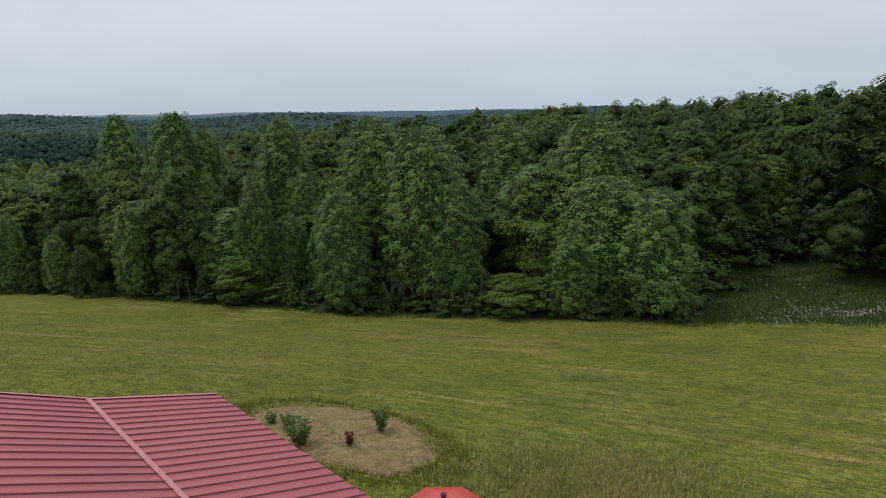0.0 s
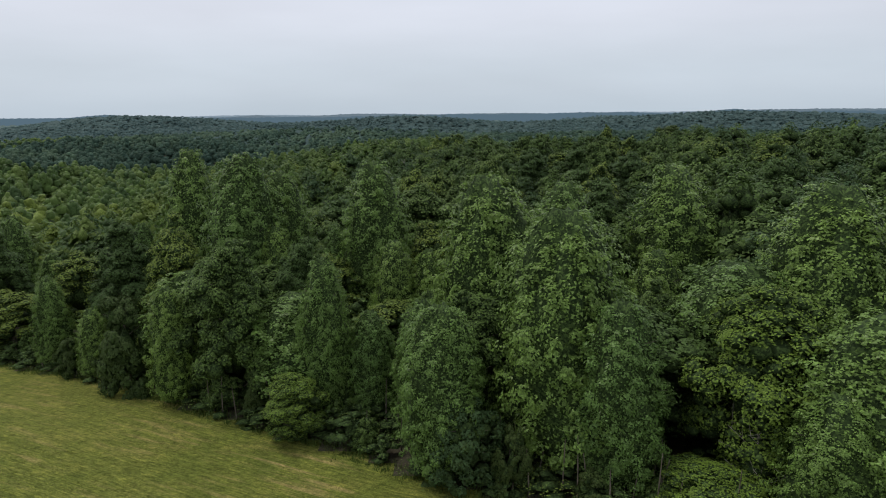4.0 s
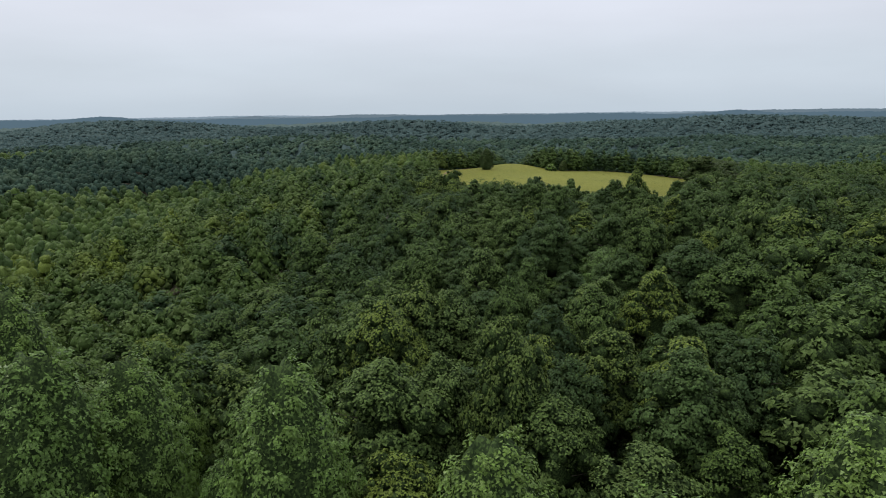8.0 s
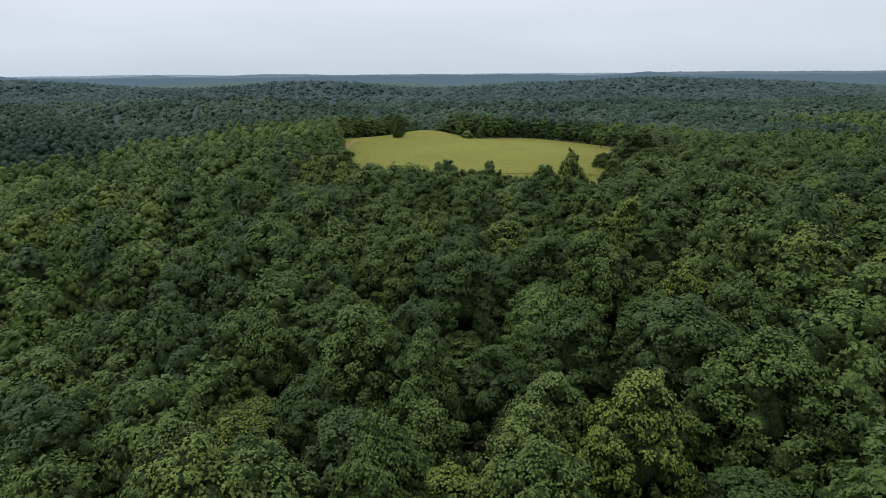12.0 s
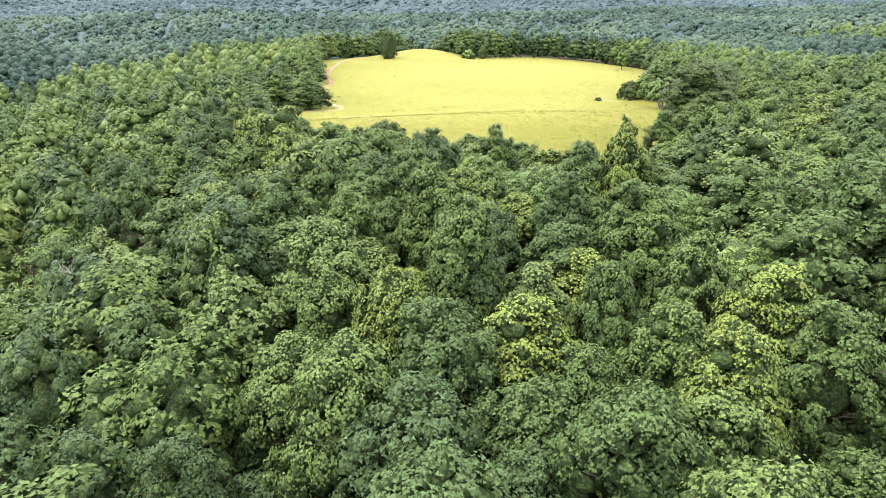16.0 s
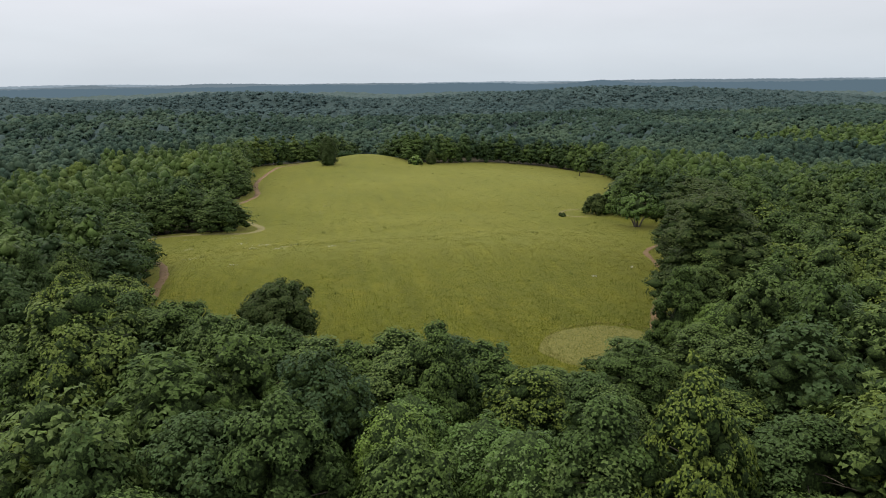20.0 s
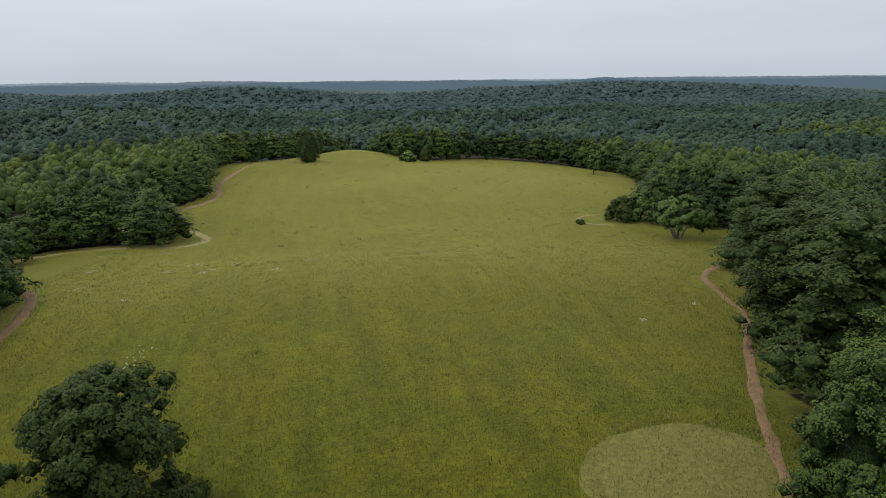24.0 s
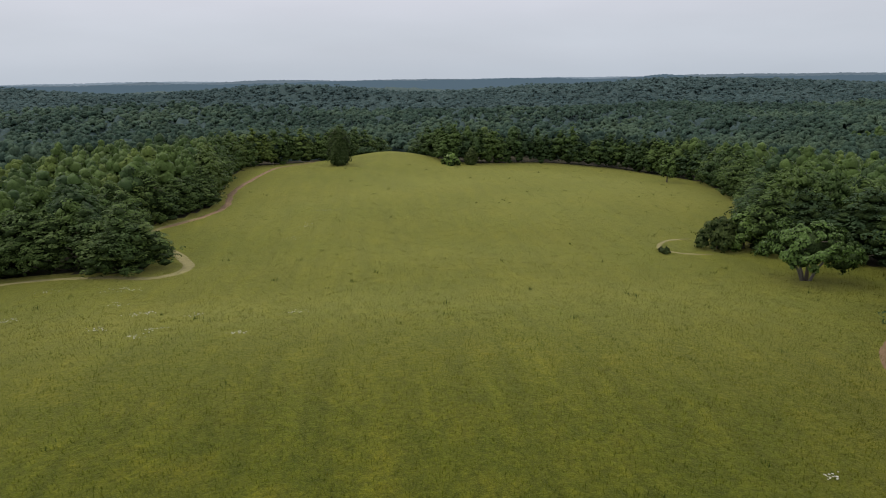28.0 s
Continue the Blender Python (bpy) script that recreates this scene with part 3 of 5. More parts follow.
def trunk_shape(rng, height, girth, low, spread, limbs=7):
    lean = rng.normal(0, 0.25, 2)
    path = [(lean[0] * s, lean[1] * s, height * s - 0.4 * (s == 0)) for s in (0, 0.12, 0.4, 0.7, 0.92)]
    pieces = [limb(path, [girth * 1.35, girth, girth * 0.75, girth * 0.42, girth * 0.12], 8)]
    for k in range(limbs):
        s = rng.uniform(low / height + 0.02, 0.75)
        a = k * 2.4 + rng.random()
        base = np.array([lean[0] * s, lean[1] * s, height * s])
        tip = base + np.array([math.cos(a) * spread * 0.75, math.sin(a) * spread * 0.75, height * 0.14])
        pieces.append(limb([base, (base + tip) / 2 + (0, 0, 0.25), tip], [girth * 0.35, girth * 0.22, girth * 0.06], 5))
    return joined(pieces)


def tree_model(name, seed, kind, height, radius, low, lobes, leaves, size, leaf, girth=0.2):
    """A tree with a trunk and a crown, standing at the origin."""
    rng = np.random.default_rng(seed)
    root = new(name)
    v, f = trunk_shape(rng, height * 0.93, girth, max(low, 0.6), radius)
    t = new("trunk", mesh_of("trunk", v, f, bark, smooth=True))
    v, f, core = crown(rng, kind, low, height, radius, lobes, leaves, size, 6)
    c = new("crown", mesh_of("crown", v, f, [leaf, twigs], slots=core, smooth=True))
    t.parent = c.parent = root
    return root


def stand(x, y, wide=1.0, tall=1.0, turn=0.0, sink=0.05):
    """The pose of a thing on the land, with its scale."""
    return pose(x, y, float(ground(x, y)) - sink, 0, 0, turn) @ Matrix.Diagonal((wide, wide, tall, 1))


def tree_label(kind, place):
    return {"poplar": "tall tapering green tulip tree ", "broad": "round-crowned green broadleaf tree "}[kind] + place


rng = np.random.default_rng(11)
planted = [(60.8, 42.8, 3.0)]   # places taken: x, y, radius
# models: near and finer, then coarser; all 15 m high, radius 4
FINE = {("poplar", k): tree_model("tulip_tree", 20 + k, "poplar", 15, 4.0, 0.9, 170, 21000, 0.155, leaf_poplar) for k in range(4)}
FINE |= {("broad", k): tree_model("broadleaf_tree", 40 + k, "broad", 15, 4.0, 0.8, 56, 13000, 0.15, leaf_broad) for k in range(3)}
FINE["bright", 0] = tree_model("broadleaf_tree", 50, "broad", 15, 4.0, 0.8, 60, 15000, 0.14, leaf_bright)
FINE["dark", 0] = tree_model("broadleaf_tree", 51, "broad", 15, 4.0, 0.8, 52, 10000, 0.17, leaf_dark)
FINE["low", 0] = tree_model("young_tree", 52, "shrub", 15, 6.0, 0.1, 26, 6500, 0.36, leaf_broad, 0.3)
FINE["low", 1] = tree_model("young_tree", 53, "shrub", 15, 6.0, 0.1, 26, 6500, 0.36, leaf_dark, 0.3)
MIDDLE = {("broad", k): tree_model("broadleaf_tree", 60 + k, "broad", 15, 4.0, 5.0, 36 + 3 * k, 7000, 0.18, leaf_broad) for k in range(6)}
MIDDLE |= {("poplar", k): tree_model("tulip_tree", 70 + k, "poplar", 15, 4.0, 3.5, 130, 13000, 0.17, leaf_poplar) for k in range(2)}
used = set()


def plant(models, kind, k, x, y, tall, radius, label, group, turn=None):
    src = models[kind, k]
    base = {"low": 6.0}.get(kind, 4.0)
    m = stand(x, y, radius / base, tall / 15, rng.uniform(0, 360) if turn is None else turn)
    planted.append((x, y, radius))
    if (id(models), kind, k) in used:
        ob = copy_thing(src, m)
    else:
        used.add((id(models), kind, k))
        ob = src
        ob.matrix_basis = m
    return tagged(ob, label, "tree", group)


# trees at the lawn's edge: x, y, height, crown radius, kind
GROVE_FRONT = [(25, 30, 16.8, 4.88, "poplar"), (17.1, 22, 12.2, 4, "bright"), (17.6, 16.6, 8.2, 2.39, "poplar"), (-0.4, 25.3, 11, 2.76, "poplar"), (6.9, 26.4, 14.7, 3.5, "poplar"),
               (9.4, 23, 11.5, 2.76, "poplar"), (-1.2, 36.9, 17, 3.86, "poplar"), (5.4, 45, 15.9, 3.35, "poplar"), (9.7, 42.3, 15.2, 3.31, "poplar"), (-9, 34, 16.4, 3.13, "poplar"),
               (-5.6, 34, 15.7, 3.13, "poplar"), (-1.9, 30, 14, 2.76, "poplar"), (-16.3, 36.4, 13.3, 3.2, "broad"), (-21.6, 37, 12.7, 2.58, "poplar")]
GROVE_BACK = [(-31.7, 44, 12.3, 2.55, "poplar"), (-38.1, 48.5, 12.9, 2.55, "poplar"), (-20.4, 53, 18.2, 3.53, "poplar"), (-16.6, 51, 17, 3.18, "poplar"), (-38.8, 60, 19.6, 3.7, "poplar"),
              (-34.2, 60, 19, 3.18, "poplar"), (-30.5, 66, 20, 3.35, "poplar"), (-55.3, 70, 20.5, 3.79, "poplar"), (-48.3, 66, 19.6, 3.7, "poplar"), (23.6, 14.5, 14, 4.78, "poplar"),
              (20.6, 47, 15.6, 3.7, "poplar"), (-25, 64.5, 18.5, 3.62, "poplar"), (-13.9, 59.5, 17.5, 3.35, "poplar"), (-11.4, 55, 17.1, 3.18, "poplar")]
GROVE_MIDDLE = [(-7.2, 53.6, 17, 3.35, "poplar"), (-19, 66.5, 18.5, 3.35, "poplar"), (-24.5, 56.5, 17.7, 3.18, "poplar"), (-4.6, 44.1, 16.7, 3.35, "poplar"), (3.2, 36.2, 16.2, 3.5, "poplar"),
                (15.9, 36.5, 15.5, 3.77, "poplar"), (-31.2, 50, 13.7, 3.4, "broad"), (-24.9, 47, 13.9, 3.4, "broad"), (-12, 42, 14.2, 3.4, "broad"), (-49.6, 58, 15, 4, "broad"),
                (13.9, 31, 11, 3, "broad"), (-27, 40.5, 8, 2.4, "low"), (-10.8, 30.5, 6, 2.2, "bright"), (7.5, 20.2, 4.5, 2.4, "low")]
GROVE_FOOT = [(0.8, 23.6, 5, 2, "low"), (16.2, 15.8, 4.5, 2.2, "low"), (-18, 35.2, 6, 2.4, "low"), (-34.5, 44.6, 7, 2.6, "low"), (24.5, 11.6, 5.5, 2.2, "low"),
              (3.5, 22.6, 7.5, 2.4, "low"), (11, 19.8, 5.5, 2.6, "low"), (13.2, 18.6, 4.4, 3, "bright"), (-5.5, 28.3, 7, 2.4, "low"), (20.5, 14.8, 6.5, 2.2, "low"),
              # the "dark" tree here has its shade put into the leaf colour
              (-43, 52, 9, 2.8, "low"), (47, 15, 21.0, 6.6, "dark"), (40, 29.5, 13, 3.8, "broad"), (43.5, 31.5, 13, 3.6, "broad")]
CLEARING_SIDE = [(43, 27.5, 6, 2.6, "low"), (37, 27, 6, 2.6, "low"), (49, 26.5, 7, 2.8, "low"), (51, 19, 8, 3, "low"), (45.8, 12.2, 5, 3, "low"),
                 (49.5, 10.5, 6, 3, "low"), (33, 29, 13, 4, "broad"), (54, 24, 16, 4.6, "broad"), (29.5, 19.5, 7, 2.4, "low"), (-14.5, 34.2, 6.5, 2.4, "low"),
                 (-22.5, 39.5, 7.5, 2.6, "low")]
for n, (x, y, tall, radius, kind) in enumerate(GROVE_FRONT + GROVE_BACK + GROVE_MIDDLE + GROVE_FOOT + CLEARING_SIDE):
    k = n % {"poplar": 4, "broad": 3, "low": 2}.get(kind, 1)
    lab = "low leafy young tree at the lawn's edge" if kind == "low" else "tall broadleaf tree beside the clearing, leaves coloured dark as in shade" if kind == "dark" else "bright yellow-green young tree at the woods' edge" if kind == "bright" else tree_label(kind, "at the edge of the mown lawn")
    plant(FINE, kind, k, x, y, tall, radius, lab, "trees along the lawn")
# slim young trees that fill the grove
for x, y, tall, radius in ((-17.5, 57.5, 16.6, 3.0), (-21.5, 60.5, 16.8, 3.1), (-28.5, 58, 16.4, 3.0), (-9.2, 58.6, 16.2, 3.0), (-5.2, 50, 16, 3.0), (3.4, 46.8, 15.8, 3.0), (-12, 47.5, 15, 2.9), (-1.5, 43.5, 15, 2.9)):
    plant(FINE, "poplar", int(rng.integers(4)), x, y, tall, radius, "slim tapering green tulip tree in a young grove", "trees along the lawn")
# trees that stand by themselves in the pasture or at its edge
def single(name, seed, kind, x, y, height, radius, low, leaf, label, category="tree", lobes=22, leaves=2400, size=0.42, girth=0.22):
    ob = tree_model(name, seed, kind, height, radius, low, lobes, leaves, size, leaf, girth)
    ob.matrix_basis = stand(x, y)
    planted.append((x, y, radius))
    return tagged(ob, label, category)


single("oak_tree", 80, "shrub", 18.0, 204.3, 11.8, 5.0, -1.0, leaf_dark, "broad dark green oak beside the pasture", lobes=50, leaves=15000, size=0.2, girth=0.4)
single("cedar_tree", 81, "poplar", 30.1, 436, 14.2, 4.3, 0.1, leaf_dark, "lone dark dense tapering tree in the pasture", leaves=5200, size=0.36)
single("bushy_tree", 82, "shrub", 107.4, 307.5, 6.2, 3.7, 0.0, leaf_dark, "low dense dark bush at the pasture's edge", "bush", 22, 2000, 0.42)
single("bushy_tree", 86, "shrub", 112.5, 307, 7.4, 3.6, 0.1, leaf_poplar, "leafy bright green bush at the pasture's edge", "bush", 22, 2000, 0.42)
spreading = single("spreading_tree", 83, "shrub", 108.2, 283, 9.2, 6.4, 3.2, leaf_poplar, "spreading low-limbed tree on several pale stems in the pasture", lobes=40, leaves=5200, size=0.34, girth=0.26)
for k, (dx, dy) in enumerate(((-2.6, 0.4), (1.9, -0.8), (-0.9, 1.7))):
    v, f = limb([(dx * 0.2, dy * 0.2, -0.3), (dx * 0.55, dy * 0.55, 1.8), (dx * 1.1, dy * 1.1, 3.6), (dx * 1.5, dy * 1.5, 5.6)], [0.26, 0.2, 0.15, 0.06])
    stem = new("stem", mesh_of("stem", v, f, deadwood, smooth=True))
    stem.parent = spreading
single("pasture_tree", 85, "broad", 144.5, 406, 9.0, 3.6, 3.0, leaf_broad, "slender round-topped tree at the pasture's far edge", lobes=16, leaves=600, size=0.75)
single("bushy_tree", 87, "shrub", 72.7, 441, 4.4, 3.4, 0.0, leaf_poplar, "low round bush before the far woods", "bush", 14, 400, 0.75)
single("cedar_tree", 88, "poplar", 81.5, 446, 6.8, 2.4, 0.2, leaf_dark, "small dark tree before the far woods", lobes=16, leaves=500, size=0.75)
single("bushy_tree", 89, "shrub", -0.6, 318.6, 5.0, 2.7, 0.0, leaf_broad, "leafy bush at the end of a wood spur", "bush", 18, 1200, 0.5)
single("broadleaf_tree", 90, "broad", -6.5, 321, 10.5, 4.4, 0.4, leaf_poplar, "bright green tree at the end of a wood spur", lobes=22, leaves=1700, size=0.5)
single("broadleaf_tree", 91, "broad", -27.5, 299.5, 8.5, 4.6, 2.2, leaf_broad, "round tree on a bare trunk in the pasture", lobes=22, leaves=1700, size=0.5)
single("bushy_tree", 92, "shrub", 95.6, 305.6, 1.2, 1.1, 0.0, leaf_dark, "single dark low bush in the grass", "bush", 10, 300, 0.3, 0.05)
single("bushy_tree", 93, "shrub", 40, 479, 3.2, 4.6, 0.0, leaf_broad, "low thicket by the gap in the woods", "bush", 14, 400, 0.75)

# ---- the woods: a jittered grid, nearest trees as things, the rest as stuff ----
def scatter(step, y0, y1, x0, x1, jitter=0.36):
    gx, gy = np.meshgrid(np.arange(x0, x1, step), np.arange(y0, y1, step * 0.9))
    gx = gx + (np.arange(gx.shape[0]) % 2)[:, None] * step / 2
    x = gx.ravel() + rng.uniform(-jitter, jitter, gx.size) * step
    y = gy.ravel() + rng.uniform(-jitter, jitter, gx.size) * step
    seen = (x < 1.0 * (y + 31) + 14) & (x > -0.72 * (y + 31) - 14)
    keep = seen & ~inside(PASTURE, x, y) & ~inside(LAWN, x, y)
    return x[keep], y[keep]


def strewn(step, y0, y1, x0, x1):
    """Places by chance, as dense as a grid of that step."""
    n = int((y1 - y0) * (x1 - x0) / (0.9 * step * step))
    x, y = rng.uniform(x0, x1, n), rng.uniform(y0, y1, n)
    seen = (x < 1.0 * (y + 31) + 14) & (x > -0.72 * (y + 31) - 14)
    keep = seen & ~inside(PASTURE, x, y)
    return x[keep], y[keep]


def clear(x, y, gap):
    ok = np.ones(len(x), bool)
    for px, py, pr in planted:
        ok &= np.hypot(x - px, y - py) > pr * 0.72 + gap
    return ok


single("broadleaf_tree", 94, "broad", 3.6, 185.0, 18.6, 5.4, 0.6, leaf_broad, "large bright green tree at the pasture's corner", lobes=30, leaves=9000, size=0.25)
# the close row along the pasture's near edge
row = row_near = [(-3, 199.5), (4, 195), (9, 187.5), (17, 182), (26, 178), (36, 176), (45, 176.5)]
for (x0, y0), (x1, y1) in zip(row, row[1:]):
    for s in (0.0, 0.34, 0.67):
        x, y = x0 + (x1 - x0) * s + rng.normal(0, 0.8), y0 + (y1 - y0) * s + rng.normal(0, 0.8)
        plant(MIDDLE, "broad", int(rng.integers(6)), x, y, float(rng.uniform(-12.8, -11.4) - np.interp(x, [30, 36, 45], [0, 1.8, 5.0]) - ground(x, y)), float(rng.uniform(3.6, 4.8)),
              tree_label("broad", "at the pasture's near edge"), "trees of the woods")
plant(MIDDLE, "broad", 2, 52.6, 180.6, float(-16.8 - ground(52.6, 180.6)), 4.6, tree_label("broad", "at the pasture's near edge"), "trees of the woods")
for x, y in ((6.9, 189.7), (10.6, 190.8), (14.0, 187.6), (27.0, 181.0)):
    plant(MIDDLE, "broad", int(rng.integers(6)), x, y, float(-13.3 - ground(x, y)), 3.8, tree_label("broad", "at the pasture's near edge"), "trees of the woods")
row = [(69.3, 193.4), (75, 203), (82.3, 214.4), (89.3, 225), (94.5, 237), (101, 247.2)]
for (x0, y0), (x1, y1) in zip(row, row[1:]):
    for s in (0.0, 0.5):
        x, y = x0 + (x1 - x0) * s + rng.normal(0, 0.6), y0 + (y1 - y0) * s + rng.normal(0, 0.6)
        dusky = rng.random() < 0.6
        plant(FINE, "dark" if dusky else "broad", 0 if dusky else int(rng.integers(3)), x, y, float(rng.uniform(12, 14.5)), float(rng.uniform(4.2, 5.0)),
              "dark green broadleaf tree beside the worn dirt track" if dusky else tree_label("broad", "beside the worn dirt track"), "trees of the woods")
hx, hy = scatter(6.5, 8, 560, -260, 330, 0.42)
ok = clear(hx, hy, 1.2) & (away([(60, 450), (58, 580)], hx, hy) > 6.5) & (away([(46, 174), (57, 184)], hx, hy) > 4)
ok &= (hy < 225) | (away(PASTURE + PASTURE[:1], hx, hy) > 3.4)
hx, hy = hx[ok], hy[ok]
# close the gaps that chance has left
cxs, cys = np.meshgrid(np.arange(-40, 80, 1.5), np.arange(24, 182, 1.5))
cxs, cys = cxs.ravel(), cys.ravel()
free = ~inside(PASTURE, cxs, cys) & ~inside(LAWN, cxs, cys) & (away(PASTURE, cxs, cys) > 4) & (away(CORRIDOR, cxs, cys) < 40) & clear(cxs, cys, 2.0)
for x, y in zip(cxs[free], cys[free]):
    if np.min(np.hypot(hx - x, hy - y)) > 5.2:
        hx, hy = np.append(hx, x), np.append(hy, y)
rim = np.minimum(away(PASTURE + PASTURE[:1], hx, hy), away(LAWN, hx, hy))
fringe = (rim < 7) & ((away([(45, 186), (66, 196), (92, 244)], hx, hy) < 13) | (away([(-3, 205), (-12, 222)], hx, hy) < 12))
near = fringe | ((away(CORRIDOR, hx, hy) < 20) & (hy > 20)) | ((hy < 58) & (np.abs(hx) < 52) & (rim < 16))
for n, (x, y) in enumerate(zip(hx[near], hy[near])):
    young = y < 60
    edge = rim[near][n] < 6 and y > 150
    kind = "poplar" if rng.random() < (0.2 if young else 0.08) and not edge else "broad"
    tall = float(np.clip(rng.normal(14.3, 1.9), 10, 17.5))
    if young:
        tall = float(rng.uniform(9.5, 12.5))
    if edge:
        tall = float(rng.uniform(13.5, 15.5)) - float(np.interp(x, [50, 58], [5.0, 0.0]) if x > 30 else 0.0)
    if 164 < y < 190 and x < 62 and away(row_near, x, y) > 2.5:
        tall = float(rng.uniform(-11.6, -9.4) - np.interp(x, [32, 40, 50], [0, 1.6, 4.2]) - ground(x, y))   # taller trees behind the edge
    if edge and x > 55 and rng.random() < 0.6:
        plant(FINE, "dark", 0, x, y, tall, float(rng.uniform(3.4, 4.6)), "dark green broadleaf tree beside the worn dirt track", "trees of the woods")
        continue
    plant(FINE if edge else MIDDLE, kind, n % (2 if kind == "poplar" else 3 if edge else 6), x, y, tall, float(rng.uniform(2.9, 4.4)),
          tree_label(kind, "at the pasture's near edge" if edge else "in the dense summer woods"), "trees of the woods")


def woods(name, label, x, y, models, size=(2.9, 4.8), tall=(10.5, 16.2), leaf=leaf_woods):
    """Many trees as one mesh."""
    V, F, H, S, n = [], [], [], [], 0
    pick = rng.integers(0, len(models), len(x))
    z = ground(x, y)
    h, r, a = rng.uniform(*tall, len(x)), rng.uniform(*size, len(x)), rng.uniform(0, 6.28, len(x))
    low = np.clip((-42 - z) / 6, 0, 1)   # paler trees in the wet valley bottoms
    # tone by stand; right of the lawn lowered, shade put into the hue
    stand_and_shade = -0.35 * np.clip((x - 22) / 20, 0, 1) * np.clip((95 - y) / 20, 0, 1) + (0.5 if leaf in (leaf_hills_haze, leaf_ridge_haze) else 0.16) * np.sin(x / 41 + 2 * np.sin(y / 67)) * np.cos(y / 37 + 1.5 * np.sin(x / 59))
    chance = 0.93 * rng.random(len(x)) * (0.6 if leaf in (leaf_hills_haze, leaf_ridge_haze) else 1.0) + (0.2 if leaf in (leaf_hills_haze, leaf_ridge_haze) else 0.0)
    pale = 0.55 if leaf is leaf_hills_haze else 0.15
    hue = np.clip(chance * (1 - pale * low) + pale * low + stand_and_shade, 0, 1)
    # darker further off: haze and shadow of distance put into the hue
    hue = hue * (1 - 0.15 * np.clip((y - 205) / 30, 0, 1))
    for k in range(len(x)):
        v, f, core = models[pick[k]]
        c, s = math.cos(a[k]) * r[k] / 4, math.sin(a[k]) * r[k] / 4
        w = np.empty_like(v)
        w[:, 0], w[:, 1], w[:, 2] = v[:, 0] * c - v[:, 1] * s + x[k], v[:, 0] * s + v[:, 1] * c + y[k], v[:, 2] * h[k] / 15 + z[k]
        V.append(w)
        F.append(f + n)
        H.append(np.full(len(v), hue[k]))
        S.append(core)
        n += len(v)
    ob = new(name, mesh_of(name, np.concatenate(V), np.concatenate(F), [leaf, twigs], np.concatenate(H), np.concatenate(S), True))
    return tagged(ob, label, "woods", kind="stuff")


def crowns(seed, count, lobes, leaves, size, low, heads, coarse=False, kind="broad"):
    return [crown(np.random.default_rng(seed + k), kind, low, 15, 4.0, lobes + k % (2 if lobes < 3 else 3), leaves, size, heads, coarse, heads == 0) for k in range(count)]


rx, ry, rim = hx[~near], hy[~near], rim[~near] < 6.5
gap = np.minimum(away(CORRIDOR, rx, ry), away([(45, 190), (60, 215)], rx, ry) * 0.8)
bx, by = [], []
for (x0, y0), (x1, y1) in zip(PASTURE, PASTURE[1:] + PASTURE[:1]):
    far_apart = math.hypot(x1 - x0, y1 - y0)
    for s in np.arange(0.5, far_apart, 4.8):
        bx.append(x0 + (x1 - x0) * s / far_apart + (y1 - y0) / far_apart * 5.0 + rng.normal(0, 0.5))
        by.append(y0 + (y1 - y0) * s / far_apart - (x1 - x0) / far_apart * 5.0 + rng.normal(0, 0.5))
bx, by = np.array(bx), np.array(by)
ok = clear(bx, by, 1.5) & ~inside(PASTURE, bx, by) & (by > 225) & (away([(60, 465), (58, 580)], bx, by) > 5)
rx, ry, gap, rim = np.append(rx, bx[ok]), np.append(ry, by[ok]), np.append(gap, np.full(ok.sum(), 99.0)), np.append(rim, np.ones(ok.sum(), bool))
gap = np.where((rx > 22) & (rx < 105) & (ry < 95), np.minimum(gap, 30), gap)
lod = np.where(rim, np.where(ry < 380, 4, 5), np.digitize(gap, [52, 112, 200]))
woods("woods_close", "dense green summer woods of rounded crowns", rx[lod == 0], ry[lod == 0], crowns(90, 10, 38, 2000, 0.29, 4.5, 4, True))
woods("woods_beside", "dense green summer woods on both sides", rx[lod == 1], ry[lod == 1], crowns(100, 10, 24, 470, 0.50, 5.5, 3, True))
woods("woods_middle", "dense green summer woods further off", rx[lod == 2], ry[lod == 2], crowns(120, 10, 10, 90, 0.75, 6.5, 0, True), (2.6, 4.1), (9.8, 16.6))
woods("woods_behind", "dense green woods across the valley", rx[lod == 3], ry[lod == 3], crowns(140, 10, 5, 18, 1.1, 8.0, 0, True), leaf=leaf_hills_haze)
woods("woods_rim", "leafy edge of the woods round the pasture", rx[lod == 4], ry[lod == 4], crowns(150, 8, 40, 1900, 0.36, 0.8, 4, True), (3.7, 5.6), (7.5, 13.8))
woods("woods_rim_far", "leafy edge of the woods behind the pasture", rx[lod == 5], ry[lod == 5], crowns(155, 6, 30, 750, 0.58, 1.0, 3, True), (3.6, 5.8), (9.0, 15.5))
ux, uy = scatter(3.6, 17, 52, 26, 76, 0.5)
woods("thicket", "leafy thicket behind the daisy clearing", ux, uy, crowns(185, 5, 12, 260, 0.4, 0.1, 4, True, "shrub"), (2.2, 3.2), (4.0, 7.5))
ux, uy = np.meshgrid(np.arange(-62, 34, 1.95), np.arange(8, 66, 1.95))
ux, uy = ux.ravel() + rng.uniform(-1, 1, ux.size), uy.ravel() + rng.uniform(-1, 1, uy.size)
foot = away(LAWN, ux, uy)
sel = ~inside(LAWN, ux, uy) & (foot > 1.2) & (foot < 8)
woods("edge_thicket", "low leafy thicket at the foot of the woods", ux[sel], uy[sel], crowns(175, 5, 10, 300, 0.24, 0.0, 4, True, "shrub"), (1.2, 2.0), (1.3, 2.9))
